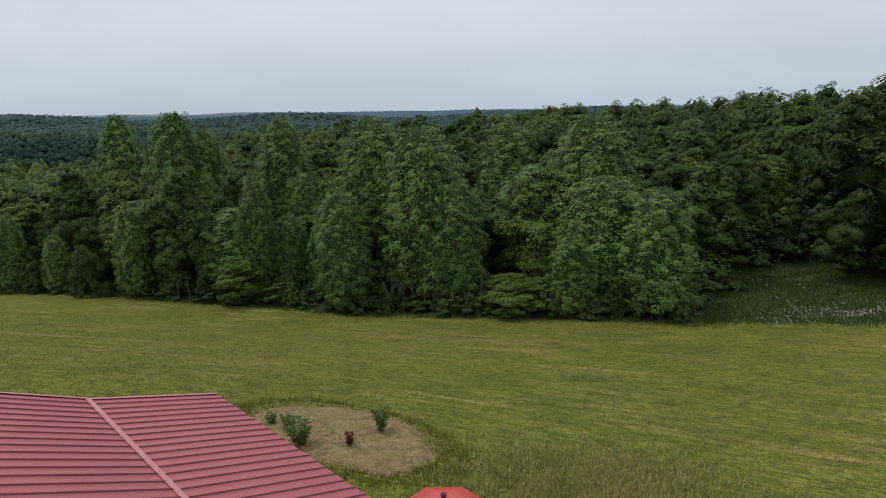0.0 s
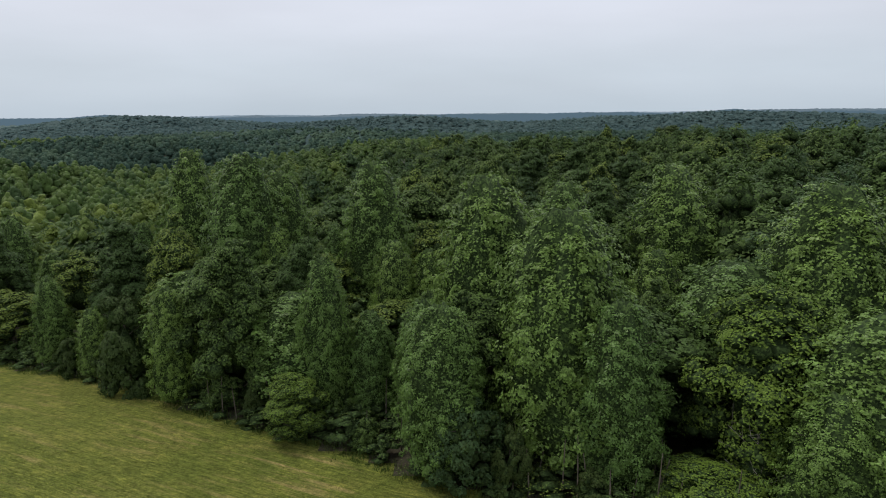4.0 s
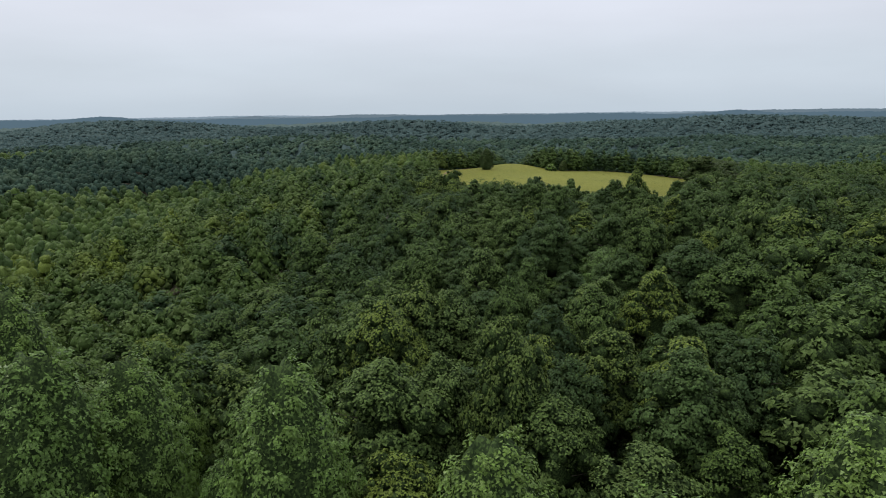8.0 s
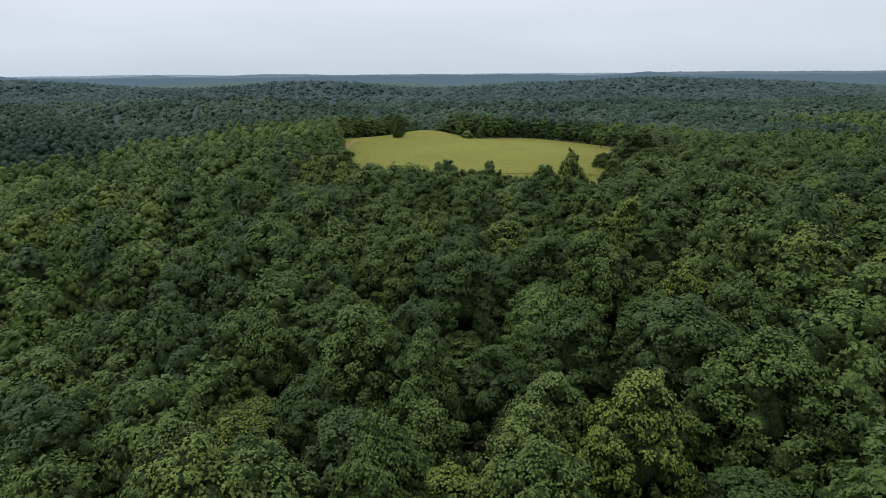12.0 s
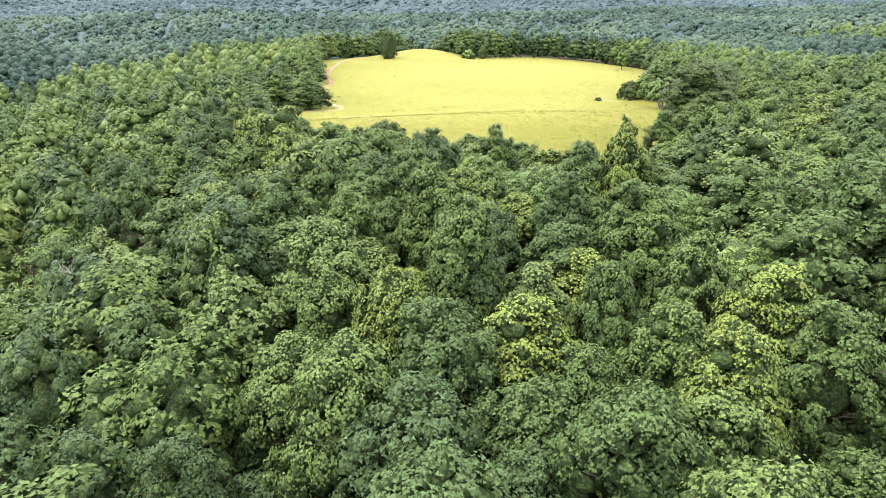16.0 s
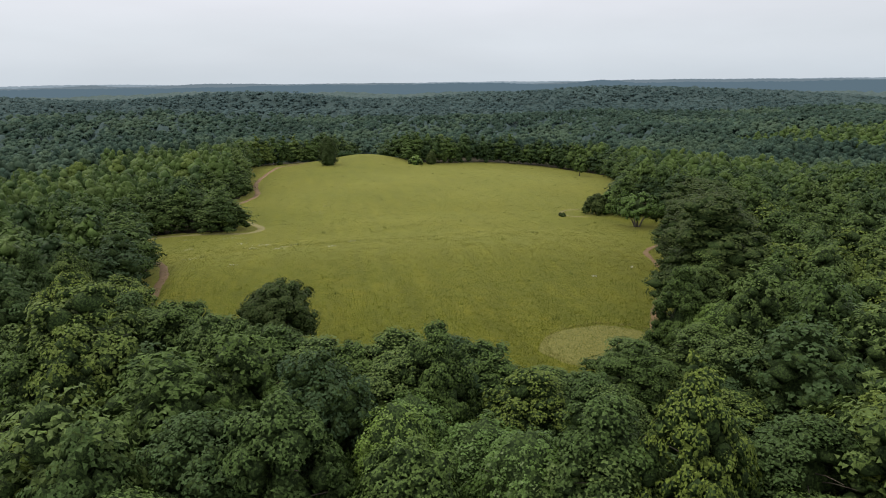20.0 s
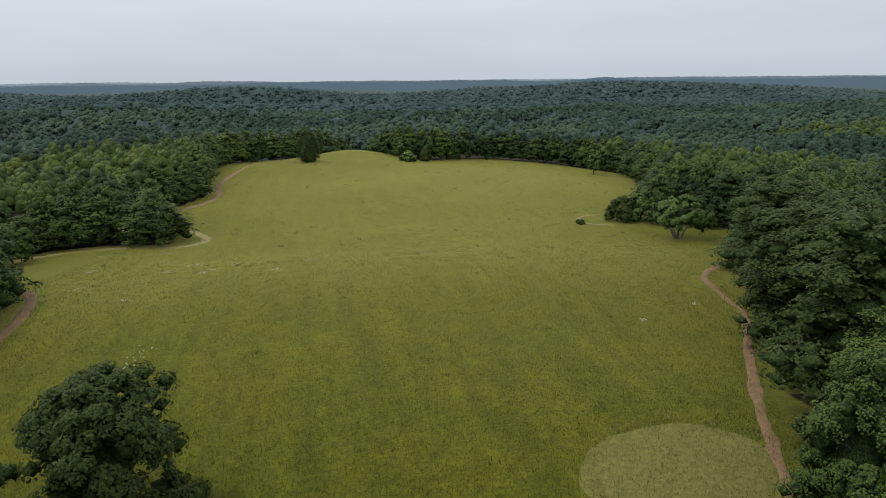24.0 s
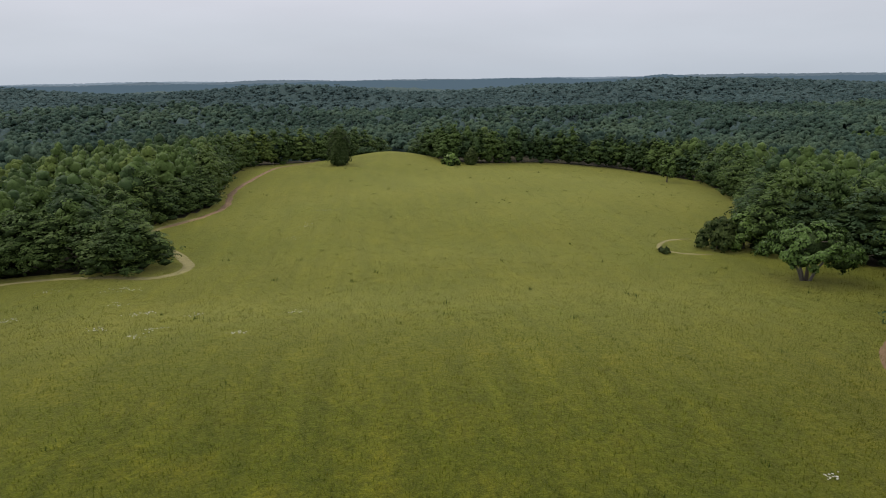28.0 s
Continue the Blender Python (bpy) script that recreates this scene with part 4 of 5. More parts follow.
ux, uy = scatter(4.4, 20, 200, -45, 110, 0.5)
sel = (away(CORRIDOR, ux, uy) < 48) & (away(LAWN, ux, uy) > 9) & (away(PASTURE, ux, uy) > 6)
woods("undergrowth", "low green undergrowth below the trees", ux[sel], uy[sel], crowns(180, 5, 6, 110, 0.5, 0.2, 4, True, "shrub"), (2.2, 3.2), (4.5, 8.0))
fx, fy = strewn(7.4, 548, 800, -800, 1000)
ok = away([(58, 500), (58, 572)], fx, fy) > 6.5
fx, fy = fx[ok], fy[ok]
woods("woods_valley", "wooded valley sides in haze-tinted green", fx, fy, crowns(160, 10, 3, 4, 1.1, 8.5, 0, True), (3.6, 6.0), (11, 15.5), leaf_hills_haze)
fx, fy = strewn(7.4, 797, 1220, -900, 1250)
woods("woods_hills", "wooded hills in haze-tinted blue-green", fx, fy, crowns(165, 10, 1, 2, 1.3, 8.5, 0, True), (4.4, 7.4), (11.0, 15.5), leaf_ridge_haze)
sx, sy = scatter(6.8, 60, 550, -420, 590, 0.45)
sel = ((sx < -258) | (sx > 328))
woods("woods_sides", "dense green woods on the slopes", sx[sel], sy[sel], crowns(170, 6, 5, 10, 1.5, 6.5, 0, True), (2.8, 4.8))

# canopy of the far hills, one uneven sheet
ang = np.radians(np.linspace(-42, 52, 460))
rad = 500 * np.exp(np.linspace(0, math.log(2700 / 500), 120))
A, R = np.meshgrid(ang, rad)
X, Y = 20 + np.sin(A) * R, 60 + np.cos(A) * R
bumps = rng.random(A.shape)
bumps = (bumps + np.roll(bumps, 1, 1) * 0.6 + np.roll(bumps, 1, 0) * 0.4) / 2
Z = ground(X, Y) + 5 + 11 * bumps - 2.5 * np.clip((1130 - R) / 60, 0, 1)
Z = np.where(Y < 596, ground(X, Y) - 4, Z)
i = (np.arange(len(rad) - 1)[:, None] * len(ang) + np.arange(len(ang) - 1)).ravel()
quads = np.stack([i, i + 1, i + 1 + len(ang), i + len(ang)], 1)
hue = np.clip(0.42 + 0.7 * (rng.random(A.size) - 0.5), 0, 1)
far = new("woods_far", mesh_of("woods_far", np.stack([X.ravel(), Y.ravel(), Z.ravel()], 1), quads, [leaf_far_haze, leaf_ridge_haze], hue, (R.ravel()[quads].mean(1) < 1250).astype(int)))
tagged(far, "distant wooded hills reaching towards the horizon", "woods", kind="stuff")


# the last ridges before the horizon, plain glowing backdrops with haze painted in
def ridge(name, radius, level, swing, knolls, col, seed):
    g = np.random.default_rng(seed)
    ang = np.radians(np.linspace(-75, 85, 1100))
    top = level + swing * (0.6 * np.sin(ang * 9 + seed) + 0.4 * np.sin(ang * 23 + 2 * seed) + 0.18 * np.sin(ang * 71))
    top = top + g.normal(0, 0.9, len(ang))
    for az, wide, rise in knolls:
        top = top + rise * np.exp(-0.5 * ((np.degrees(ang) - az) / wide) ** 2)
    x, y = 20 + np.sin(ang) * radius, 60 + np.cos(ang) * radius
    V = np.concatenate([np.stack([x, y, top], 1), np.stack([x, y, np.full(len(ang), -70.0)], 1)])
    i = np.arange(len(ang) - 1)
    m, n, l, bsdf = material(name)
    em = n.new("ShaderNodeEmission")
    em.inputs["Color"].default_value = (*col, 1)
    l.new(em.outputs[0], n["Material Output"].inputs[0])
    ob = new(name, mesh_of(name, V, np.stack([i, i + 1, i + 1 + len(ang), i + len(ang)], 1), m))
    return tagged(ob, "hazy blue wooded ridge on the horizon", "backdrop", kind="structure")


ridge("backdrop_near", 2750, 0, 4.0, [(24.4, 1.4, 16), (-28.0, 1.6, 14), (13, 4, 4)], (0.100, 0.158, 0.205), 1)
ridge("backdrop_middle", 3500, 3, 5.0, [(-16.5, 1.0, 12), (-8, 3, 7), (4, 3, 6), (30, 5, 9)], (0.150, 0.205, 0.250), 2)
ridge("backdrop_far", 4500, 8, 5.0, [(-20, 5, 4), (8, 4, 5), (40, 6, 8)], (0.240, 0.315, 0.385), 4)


# ---- patches laid on the land ----
def drape(x, y, lift=0.05):
    return np.stack([x, y, ground(x, y) + lift], -1)


def patch(name, cx, cy, rx, ry, turn, mat, label, category, lift=0.05, wobble=0.08, seed=1):
    """An uneven round patch that follows the land."""
    g = np.random.default_rng(seed)
    a = np.arange(72) * math.tau / 72
    edge = 1 + wobble * (np.sin(a * 3 + g.random() * 6) + 0.6 * np.sin(a * 7 + g.random() * 6) + 0.5 * g.normal(0, 0.5, 72))
    t = radians(turn)
    rings = np.linspace(0.06, 1, 12)
    u, v = np.cos(a) * rx * edge, np.sin(a) * ry * edge
    x = cx + rings[:, None] * (u * math.cos(t) - v * math.sin(t))
    y = cy + rings[:, None] * (u * math.sin(t) + v * math.cos(t))
    P = drape(x, y, lift)
    P[-1, :, 2] -= lift + 0.04
    i = (np.arange(11)[:, None] * 72 + np.arange(72)).ravel()
    j = (np.arange(11)[:, None] * 72 + (np.arange(72) + 1) % 72).ravel()
    q = np.stack([i, i + 72, j + 72, j], 1)
    q = np.concatenate([q, np.array([[k, k + 1, 70 - k, 71 - k] for k in range(35)])])   # the middle
    ob = new(name, mesh_of(name, P.reshape(-1, 3), q, mat, smooth=True))
    return tagged(ob, label, category, kind="structure")


def curve_through(line, step=0.8):
    """Points along a smooth line through the given ones."""
    P, out = np.array([line[0]] + list(line) + [line[-1]], float), []
    for a, b, c, d in zip(P, P[1:], P[2:], P[3:]):
        n = max(2, int(np.hypot(*(c - b)) / step))
        for t in np.arange(n) / n:
            out.append(0.5 * ((2 * b) + (c - a) * t + (2 * a - 5 * b + 4 * c - d) * t * t + (3 * b - a - 3 * c + d) * t ** 3))
    return np.array(out + [P[-1]])


def track(name, line, width, mat, label, seed=1, lift=0.06):
    """A worn strip with ragged edges that follows the land."""
    g = np.random.default_rng(seed)
    P = curve_through(line)
    d = np.gradient(P, axis=0)
    d /= np.linalg.norm(d, axis=1)[:, None]
    nrm = np.stack([-d[:, 1], d[:, 0]], 1)
    wob = lambda: np.convolve(g.normal(0, 0.35, len(P) + 4), np.ones(5) / 5, "valid")
    left, right = width / 2 + wob(), width / 2 + wob()
    taper = np.clip(np.minimum(np.arange(len(P)), np.arange(len(P))[::-1]) / 5, 0.15, 1)
    cols = np.stack([P + nrm * (left * taper * k)[:, None] for k in (1, 0.7, 0.35)] + [P] + [P - nrm * (right * taper * k)[:, None] for k in (0.35, 0.7, 1)], 1)
    V = drape(cols[..., 0], cols[..., 1], lift)
    V[:, (0, 6), 2] -= lift + 0.03
    i = (np.arange(len(P) - 1)[:, None] * 7 + np.arange(6)).ravel()
    ob = new(name, mesh_of(name, V.reshape(-1, 3), np.stack([i, i + 1, i + 8, i + 7], 1), mat, smooth=True))
    return tagged(ob, label, "track", kind="structure")


patch("mulch_bed", -1.43, -10.77, 3.75, 2.3, -46, straw_mulch, "oval garden bed covered with pale straw mulch", "garden bed", 0.07, 0.075)
patch("mown_patch", 58.4, 199.9, 8.4, 6.8, 20, cut_grass, "round patch of cut pale hay grass", "grass", 0.05, 0.03, 3)
track("track_right", [(50, 180), (59, 189), (64.6, 197.4), (72, 210.3), (80, 222), (86.6, 232), (88.6, 240), (91.5, 248), (98, 255), (107, 262)], 1.1, dirt, "worn reddish dirt track along the woods", 4)
track("track_near", [(30, 199), (36, 200), (42, 197.6), (46, 191), (49, 184), (52, 178)], 2.6, hay, "pale worn track at the pasture's corner", 5)
track("track_left", [(-20, 207), (-13, 213), (-8.7, 220), (-4.6, 230), (-4.2, 243), (-5.8, 254), (-11, 264), (-18, 273)], 1.7, dirt, "worn dirt track along the woods", 6)
track("track_spur", [(-33, 303), (-18, 306.5), (-5, 305), (4, 302.5), (8, 309), (2.5, 321), (-6.5, 333), (-8, 345), (-1, 356)], 2.2, hay, "pale mown track round a wood spur", 7)
track("track_edge", [(-8, 345), (-1, 356), (2, 368), (0, 390), (0.5, 408), (4, 428), (8, 444), (20, 458)], 2.0, dirt, "pale dirt track along the woods", 8)
track("track_loop", [(104, 303), (98.5, 305), (97, 310), (101, 315.5), (107, 317)], 1.0, hay, "faint looping track in the grass", 9)
track("track_far", [(58, 572), (58, 540), (57, 512), (54, 498), (48, 486), (40, 478)], 2.0, dirt, "pale track through the gap in the woods", 10)
# dry clippings left in rows by the mower
for k, line in enumerate(([(-26, 14.5), (-19, 11), (-13.5, 9.2), (-9, 7.4)], [(-5, 6.6), (-2.5, 5.4), (-0.6, 4.2), (0.8, 3.0)], [(-17, 5), (-14, 4), (-11.5, 3.2)],
                          [(17.4, 4.6), (19, 2.6), (20.2, 0.4)], [(4, 12.6), (9, 9.8), (13, 7.4)], [(-24, 19), (-19, 17), (-15, 15.4)])):
    track("straw_row", line, (0.55, 0.6, 0.9, 0.6, 0.35, 0.4)[k], dry_straw, "thin row of dry cut grass on the lawn", 30 + k, 0.025)



# ---- farm building with a red metal roof ----
def paint_material(name, col, rough, wear):
    m, n, l, bsdf = material(name)
    pos = n.new("ShaderNodeTexCoord").outputs["Object"]
    f = noise_tex(n, l, pos, 0.8, 5.0, 0.6)
    g = noise_tex(n, l, pos, 14.0, 3.0, 0.7)
    c = ramp(n, l, f, [(0.3, tuple(v * 0.88 for v in col)), (0.7, tuple(min(1, v * 1.12 + wear) for v in col))])
    c = mix(n, l, 1.0, c, ramp(n, l, g, [(0.3, (0.93, 0.93, 0.93)), (0.7, (1.05, 1.05, 1.05))]), "MULTIPLY")
    l.new(c, bsdf.inputs["Base Color"])
    l.new(ramp(n, l, f, [(0.3, (rough * 0.85,) * 3), (0.7, (rough * 1.2,) * 3)]), bsdf.inputs["Roughness"])
    return m


red_metal = paint_material("red_metal", (0.330, 0.076, 0.092), 0.5, 0.01)
# seams' shaded sides and shadow lines, with dirt, put into a darker red
seam_shade = paint_material("seam_shade", (0.120, 0.020, 0.030), 0.5, 0.005)
red_trim = paint_material("red_trim", (0.42, 0.165, 0.175), 0.45, 0.02)
siding = paint_material("siding", (0.55, 0.52, 0.46), 0.7, 0.03)
bright_red = paint_material("bright_red", (0.52, 0.060, 0.050), 0.4, 0.01)
black_metal = paint_material("black_metal", (0.03, 0.03, 0.03), 0.5, 0.0)

barn = tagged(new("farm_building"), "farm building with a faded red ribbed metal roof", "building")
EAVE_Z, SIZE = -13.09, 0.73
base_z = float(ground(-9.5, -17.4)) - 0.3
barn.matrix_basis = pose(-6.49, -17.38, EAVE_Z, 0, 0, 34) @ Matrix.Scale(SIZE, 4)


def panel_mesh(x0, z0, x1, z1, width):
    """A flat sheet with a raised seam along one side, from (x0, z0) to (x1, z1), laid along -y."""
    prof = [(0.0, 0.0), (0.006, 0.038), (0.022, 0.038), (0.028, 0.0), (width * 0.5, 0.004), (width + 0.003, 0.0)]
    V = [(x, -y, z + h) for x, z in ((x0, z0), (x1, z1)) for y, h in prof]
    n = len(prof)
    F = [(k, k + 1, k + 1 + n, k + n) for k in range(n - 1)]
    return mesh_of("roof_panel", V, F, [red_metal, seam_shade], slots=[1, 1, 1, 0, 0])


def slope(x0, z0, x1, z1):
    me = panel_mesh(x0, z0, x1, z1, SEAM)
    for k in range(int(14.64 / SEAM)):
        ob = new("roof_panel", me)
        ob.parent = barn
        ob.location = (0, -SEAM * k, 0.002 * (k % 2))


SEAM = 0.42   # between two seams
slope(0.0, 0.0, 3.75, -1.09)
slope(-6.2, 2.66, 0.0, 0.02)
slope(-12.4, 0.0, -6.2, 2.66)


def strip(name, points, mat, label, thick, lift=0.036):
    """A folded trim along y over the given cross-section points."""
    bm = bmesh.new()
    for (xa, za), (xb, zb) in zip(points, points[1:]):
        vs = [bm.verts.new(p) for p in ((xa, 0.06, za + lift), (xb, 0.06, zb + lift), (xb, -14.7, zb + lift), (xa, -14.7, za + lift))]
        vt = [bm.verts.new((v.co.x, v.co.y, v.co.z + thick)) for v in vs]
        for f in ((0, 1, 2, 3), (0, 4, 5, 1), (1, 5, 6, 2), (2, 6, 7, 3), (3, 7, 4, 0), (4, 7, 6, 5)):
            bm.faces.new([(vs + vt)[q] for q in f])
    bmesh.ops.recalc_face_normals(bm, faces=bm.faces)
    return part(name, bm, mat, barn, label)


strip("flashing", [(-0.075, 0.038), (0.0, 0.012), (0.075, -0.015)], red_trim, "paler folded metal strip where two roofs meet", 0.012)
strip("ridge_cap", [(-6.38, 2.58), (-6.2, 2.68), (-6.02, 2.58)], red_trim, "folded red ridge cap", 0.012)
for xa, za, xb, zb in ((0.0, 0.0, 3.75, -1.09), (-6.2, 2.66, 0.0, 0.02), (-12.4, 0.0, -6.2, 2.66)):
    bm = bmesh.new()
    vs = [bm.verts.new(p) for p in ((xa, 0.0, za - 0.16), (xb, 0.0, zb - 0.16), (xb, 0.0, zb + 0.045), (xa, 0.0, za + 0.045))]
    vt = [bm.verts.new((v.co.x, 0.05, v.co.z)) for v in vs]
    vu = [bm.verts.new(p) for p in ((xa, -0.07, za + 0.045), (xb, -0.07, zb + 0.045))]
    for f in ((vs[0], vs[1], vt[1], vt[0]), (vt[0], vt[1], vt[2], vt[3]), (vt[3], vt[2], vu[1], vu[0]), (vs[1], vs[0], vs[3], vs[2])):
        bm.faces.new(f)
    part("rake_trim", bm, red_trim, barn)
bm = bmesh.new()
box(bm, 3.70, 3.75, -14.6, 0.0, -1.28, -1.10)
part("fascia", bm, red_trim, barn)
deep = (base_z - EAVE_Z) / SIZE
for x0, x1, y0, y1, top in ((3.2, 3.35, -14.3, -0.3, -1.15), (-12.1, -11.95, -14.3, -0.3, -0.15), (-11.95, 3.2, -0.45, -0.3, -1.15), (-11.95, 3.2, -14.3, -14.15, -1.15)):
    bm = bmesh.new()
    box(bm, x0, x1, y0, y1, deep, top)
    part("wall", bm, siding, barn)
for y0, y1 in ((-0.45, -0.3), (-14.3, -14.15)):
    bm = bmesh.new()
    lo = [bm.verts.new((x, y0, z)) for x, z in ((-11.95, -1.14), (3.2, -1.14), (0.0, -0.14), (-6.2, 2.5), (-11.95, 0.02))]
    hi = [bm.verts.new((v.co.x, y1, v.co.z)) for v in lo]
    bm.faces.new(lo)
    bm.faces.new(hi[::-1])
    for k in range(5):
        bm.faces.new((lo[k], hi[k], hi[(k + 1) % 5], lo[(k + 1) % 5]))
    bmesh.ops.recalc_face_normals(bm, faces=bm.faces)
    part("gable", bm, siding, barn)

# patio umbrella, open
umbrella = tagged(new("patio_umbrella"), "open red patio umbrella beside the farm building", "umbrella")
sz = float(ground(0.62, -19.44))
umbrella.matrix_basis = pose(0.62, -19.44, sz, 0, 0, 12)
peak = -14.95 - sz
for k in range(8):
    bm = bmesh.new()
    rows = []
    for q in np.linspace(0, 1, 6):
        r, z = 0.03 + 0.95 * q, peak - 0.34 * q ** 1.7
        rows.append([bm.verts.new((math.cos(a) * r * (1 - dip * 0.05 * q), math.sin(a) * r * (1 - dip * 0.05 * q), z - dip * 0.045 * q))
                     for a, dip in zip((k + np.linspace(0.012, 0.988, 5)) * math.tau / 8, (0, 0.75, 1, 0.75, 0))])
    rows.append([bm.verts.new((v.co.x * 0.998, v.co.y * 0.998, v.co.z - 0.09)) for v in rows[-1]])
    for p, q in zip(rows, rows[1:]):
        for j in range(4):
            bm.faces.new((p[j], q[j], q[j + 1], p[j + 1]))
    part("canopy_panel", bm, bright_red, umbrella)
    bm = bmesh.new()
    a = k * math.tau / 8
    for q in np.linspace(0, 1, 6):
        r, z = 0.03 + 0.97 * q, peak - 0.34 * q ** 1.7 - 0.012
        for o in (-0.012, 0.012):
            for h in (0, -0.02):
                bm.verts.new((math.cos(a) * r - math.sin(a) * o, math.sin(a) * r + math.cos(a) * o, z + h))
    bm.verts.ensure_lookup_table()
    for q in range(5):
        for i0, i1 in ((0, 1), (1, 3), (3, 2), (2, 0)):
            bm.faces.new([bm.verts[q * 4 + i0], bm.verts[q * 4 + i1], bm.verts[q * 4 + 4 + i1], bm.verts[q * 4 + 4 + i0]])
    part("rib", bm, black_metal, umbrella)
bm = bmesh.new()
bmesh.ops.create_icosphere(bm, subdivisions=2, radius=0.06, matrix=Matrix.Translation((0, 0, peak + 0.05)))
part("finial", bm, black_metal, umbrella, "black ball on top")
bm = bmesh.new()
bmesh.ops.create_cone(bm, segments=12, radius1=0.025, radius2=0.022, depth=peak, cap_ends=True, matrix=Matrix.Translation((0, 0, peak / 2)))
part("pole", bm, black_metal, umbrella)
bm = bmesh.new()
bmesh.ops.create_cone(bm, segments=24, radius1=0.32, radius2=0.24, depth=0.14, cap_ends=True, matrix=Matrix.Translation((0, 0, 0.05)))
part("base", bm, black_metal, umbrella)

# ---- garden shrubs in the bed ----
leaf_red = leaf_material("leaf_red", [(0.0, (0.12, 0.016, 0.022)), (1.0, (0.16, 0.022, 0.030))], True)
leaf_shrub = leaf_material("leaf_shrub", [(0.0, (0.075, 0.135, 0.026)), (1.0, (0.10, 0.165, 0.034))], True)


def shrub(x, y, height, radius, leaf, label, seed, stems=16, leaves=420, size=0.075):
    """A loose garden shrub: thin stems fanning out of the ground, leaves along them."""
    g = np.random.default_rng(seed)
    root = new("garden_shrub")
    turn, reach = np.arange(stems) * 2.4 + g.normal(0, 0.3, stems), radius * g.uniform(0.25, 1.1, stems)
    top = height * g.uniform(0.55, 1.05, stems)
    ends = np.stack([np.cos(turn) * reach, np.sin(turn) * reach, top], 1)
    wood = joined([limb([(0, 0, -0.08), e * (0.42, 0.42, 0.55), e], [0.012, 0.008, 0.003], 5) for e in ends])
    st = new("stems", mesh_of("stems", *wood, bark, smooth=True))
    k, u = g.integers(0, stems, leaves), g.uniform(0.25, 1.05, leaves)
    at = ends[k] * np.stack([u ** 1.3, u ** 1.3, u], 1) + g.normal(0, 0.09 * radius + 0.02, (leaves, 3))
    nrm = g.normal(0, 0.5, (leaves, 3)) + (0, 0, 0.9)
    lf = new("foliage", mesh_of("foliage", leaf_triangles(g, at, nrm, size), np.arange(leaves * 3).reshape(-1, 3), leaf))
    st.parent = lf.parent = root
    root.matrix_basis = stand(x, y, sink=-0.03)
    return tagged(root, label, "shrub", "shrubs in the bed")


shrub(-0.05, -10.81, 0.95, 0.34, leaf_shrub, "upright loose green shrub in a mulched bed", 1, 18, 520)
shrub(-1.15, -11.98, 0.48, 0.15, leaf_red, "small dark red shrub in a mulched bed", 2, 12, 300, 0.06)
shrub(-2.65, -11.89, 0.80, 0.48, leaf_shrub, "bushy green shrub beside a red roof", 3, 26, 900)
shrub(-3.10, -10.44, 0.48, 0.34, leaf_shrub, "low green shrub at the bed's edge", 4, 16, 380)
shrub(-3.75, -9.85, 0.36, 0.24, leaf_shrub, "low green shrub at the bed's edge", 5, 12, 240)


# ---- bare dead trees ----
def bare_tree(name, x, y, height, spread, twigs, label, seed, girth=0.16, sink=0.1):
    g = np.random.default_rng(seed)
    pieces = [limb([(0, 0, -0.3), (0.1, 0, height * 0.35), (0.0, 0.25, height * 0.7), (0.3, 0.2, height)], [girth * 1.2, girth, girth * 0.55, 0.02], 8)]
    for k in range(twigs):
        s, a = g.uniform(0.3, 0.95), k * 2.4 + g.random()
        b = np.array([0.1 * s, 0.2 * s, height * s])
        reach = spread * (1.1 - s * 0.7) * g.uniform(0.6, 1.1)
        t = b + (math.cos(a) * reach, math.sin(a) * reach, reach * g.uniform(0.5, 1.1))
        mid = (b + t) / 2 + g.normal(0, 0.12 * reach, 3)
        pieces.append(limb([b, mid, t], [girth * 0.38, girth * 0.22, 0.012], 5))
        for q in range(3):
            u = g.uniform(0.4, 0.95)
            c = b + (t - b) * u
            pieces.append(limb([c, c + g.normal(0, 0.28, 3) * reach + (0, 0, 0.2 * reach)], [girth * 0.13, 0.008], 4))
    root = new(name)
    w = new("branches", mesh_of("branches", *joined(pieces), deadwood, smooth=True))
    w.parent = root
    root.matrix_basis = stand(x, y, sink=sink)
    return tagged(root, label, "dead tree")


bare_tree("dead_tree", 60.8, 42.8, 12.5, 3.0, 14, "tall bare grey dead tree among green woods", 3, 0.2)
bare_tree("dead_brush", 15.6, 19.2, 5.0, 2.6, 22, "tangle of bare grey branches at the woods' edge", 5, 0.07)
bare_tree("dead_tree", -9.5, 143, 14.5, 2.6, 26, "bare grey treetop among green crowns", 7, 0.16)


# ---- grasses, weeds and flowers ----
blade = leaf_material("grass_blade", [(0.0, (0.145, 0.180, 0.030)), (1.0, (0.270, 0.265, 0.060))], False, 0.6, 0.5)
straw_blade = leaf_material("straw_blade", [(0.0, (0.30, 0.33, 0.085)), (1.0, (0.56, 0.50, 0.22))], False, 0.6, 0.5)
field_blade = leaf_material("field_blade", [(0.0, (0.090, 0.122, 0.008)), (0.5, (0.150, 0.170, 0.013)), (1.0, (0.250, 0.238, 0.028))], False, 0.8, 0.45, contrast=0.5, spec=0.03)
weed_leaf = leaf_material("weed_leaf", [(0.0, (0.060, 0.105, 0.022)), (1.0, (0.105, 0.150, 0.032))], False, 0.6, 0.3)


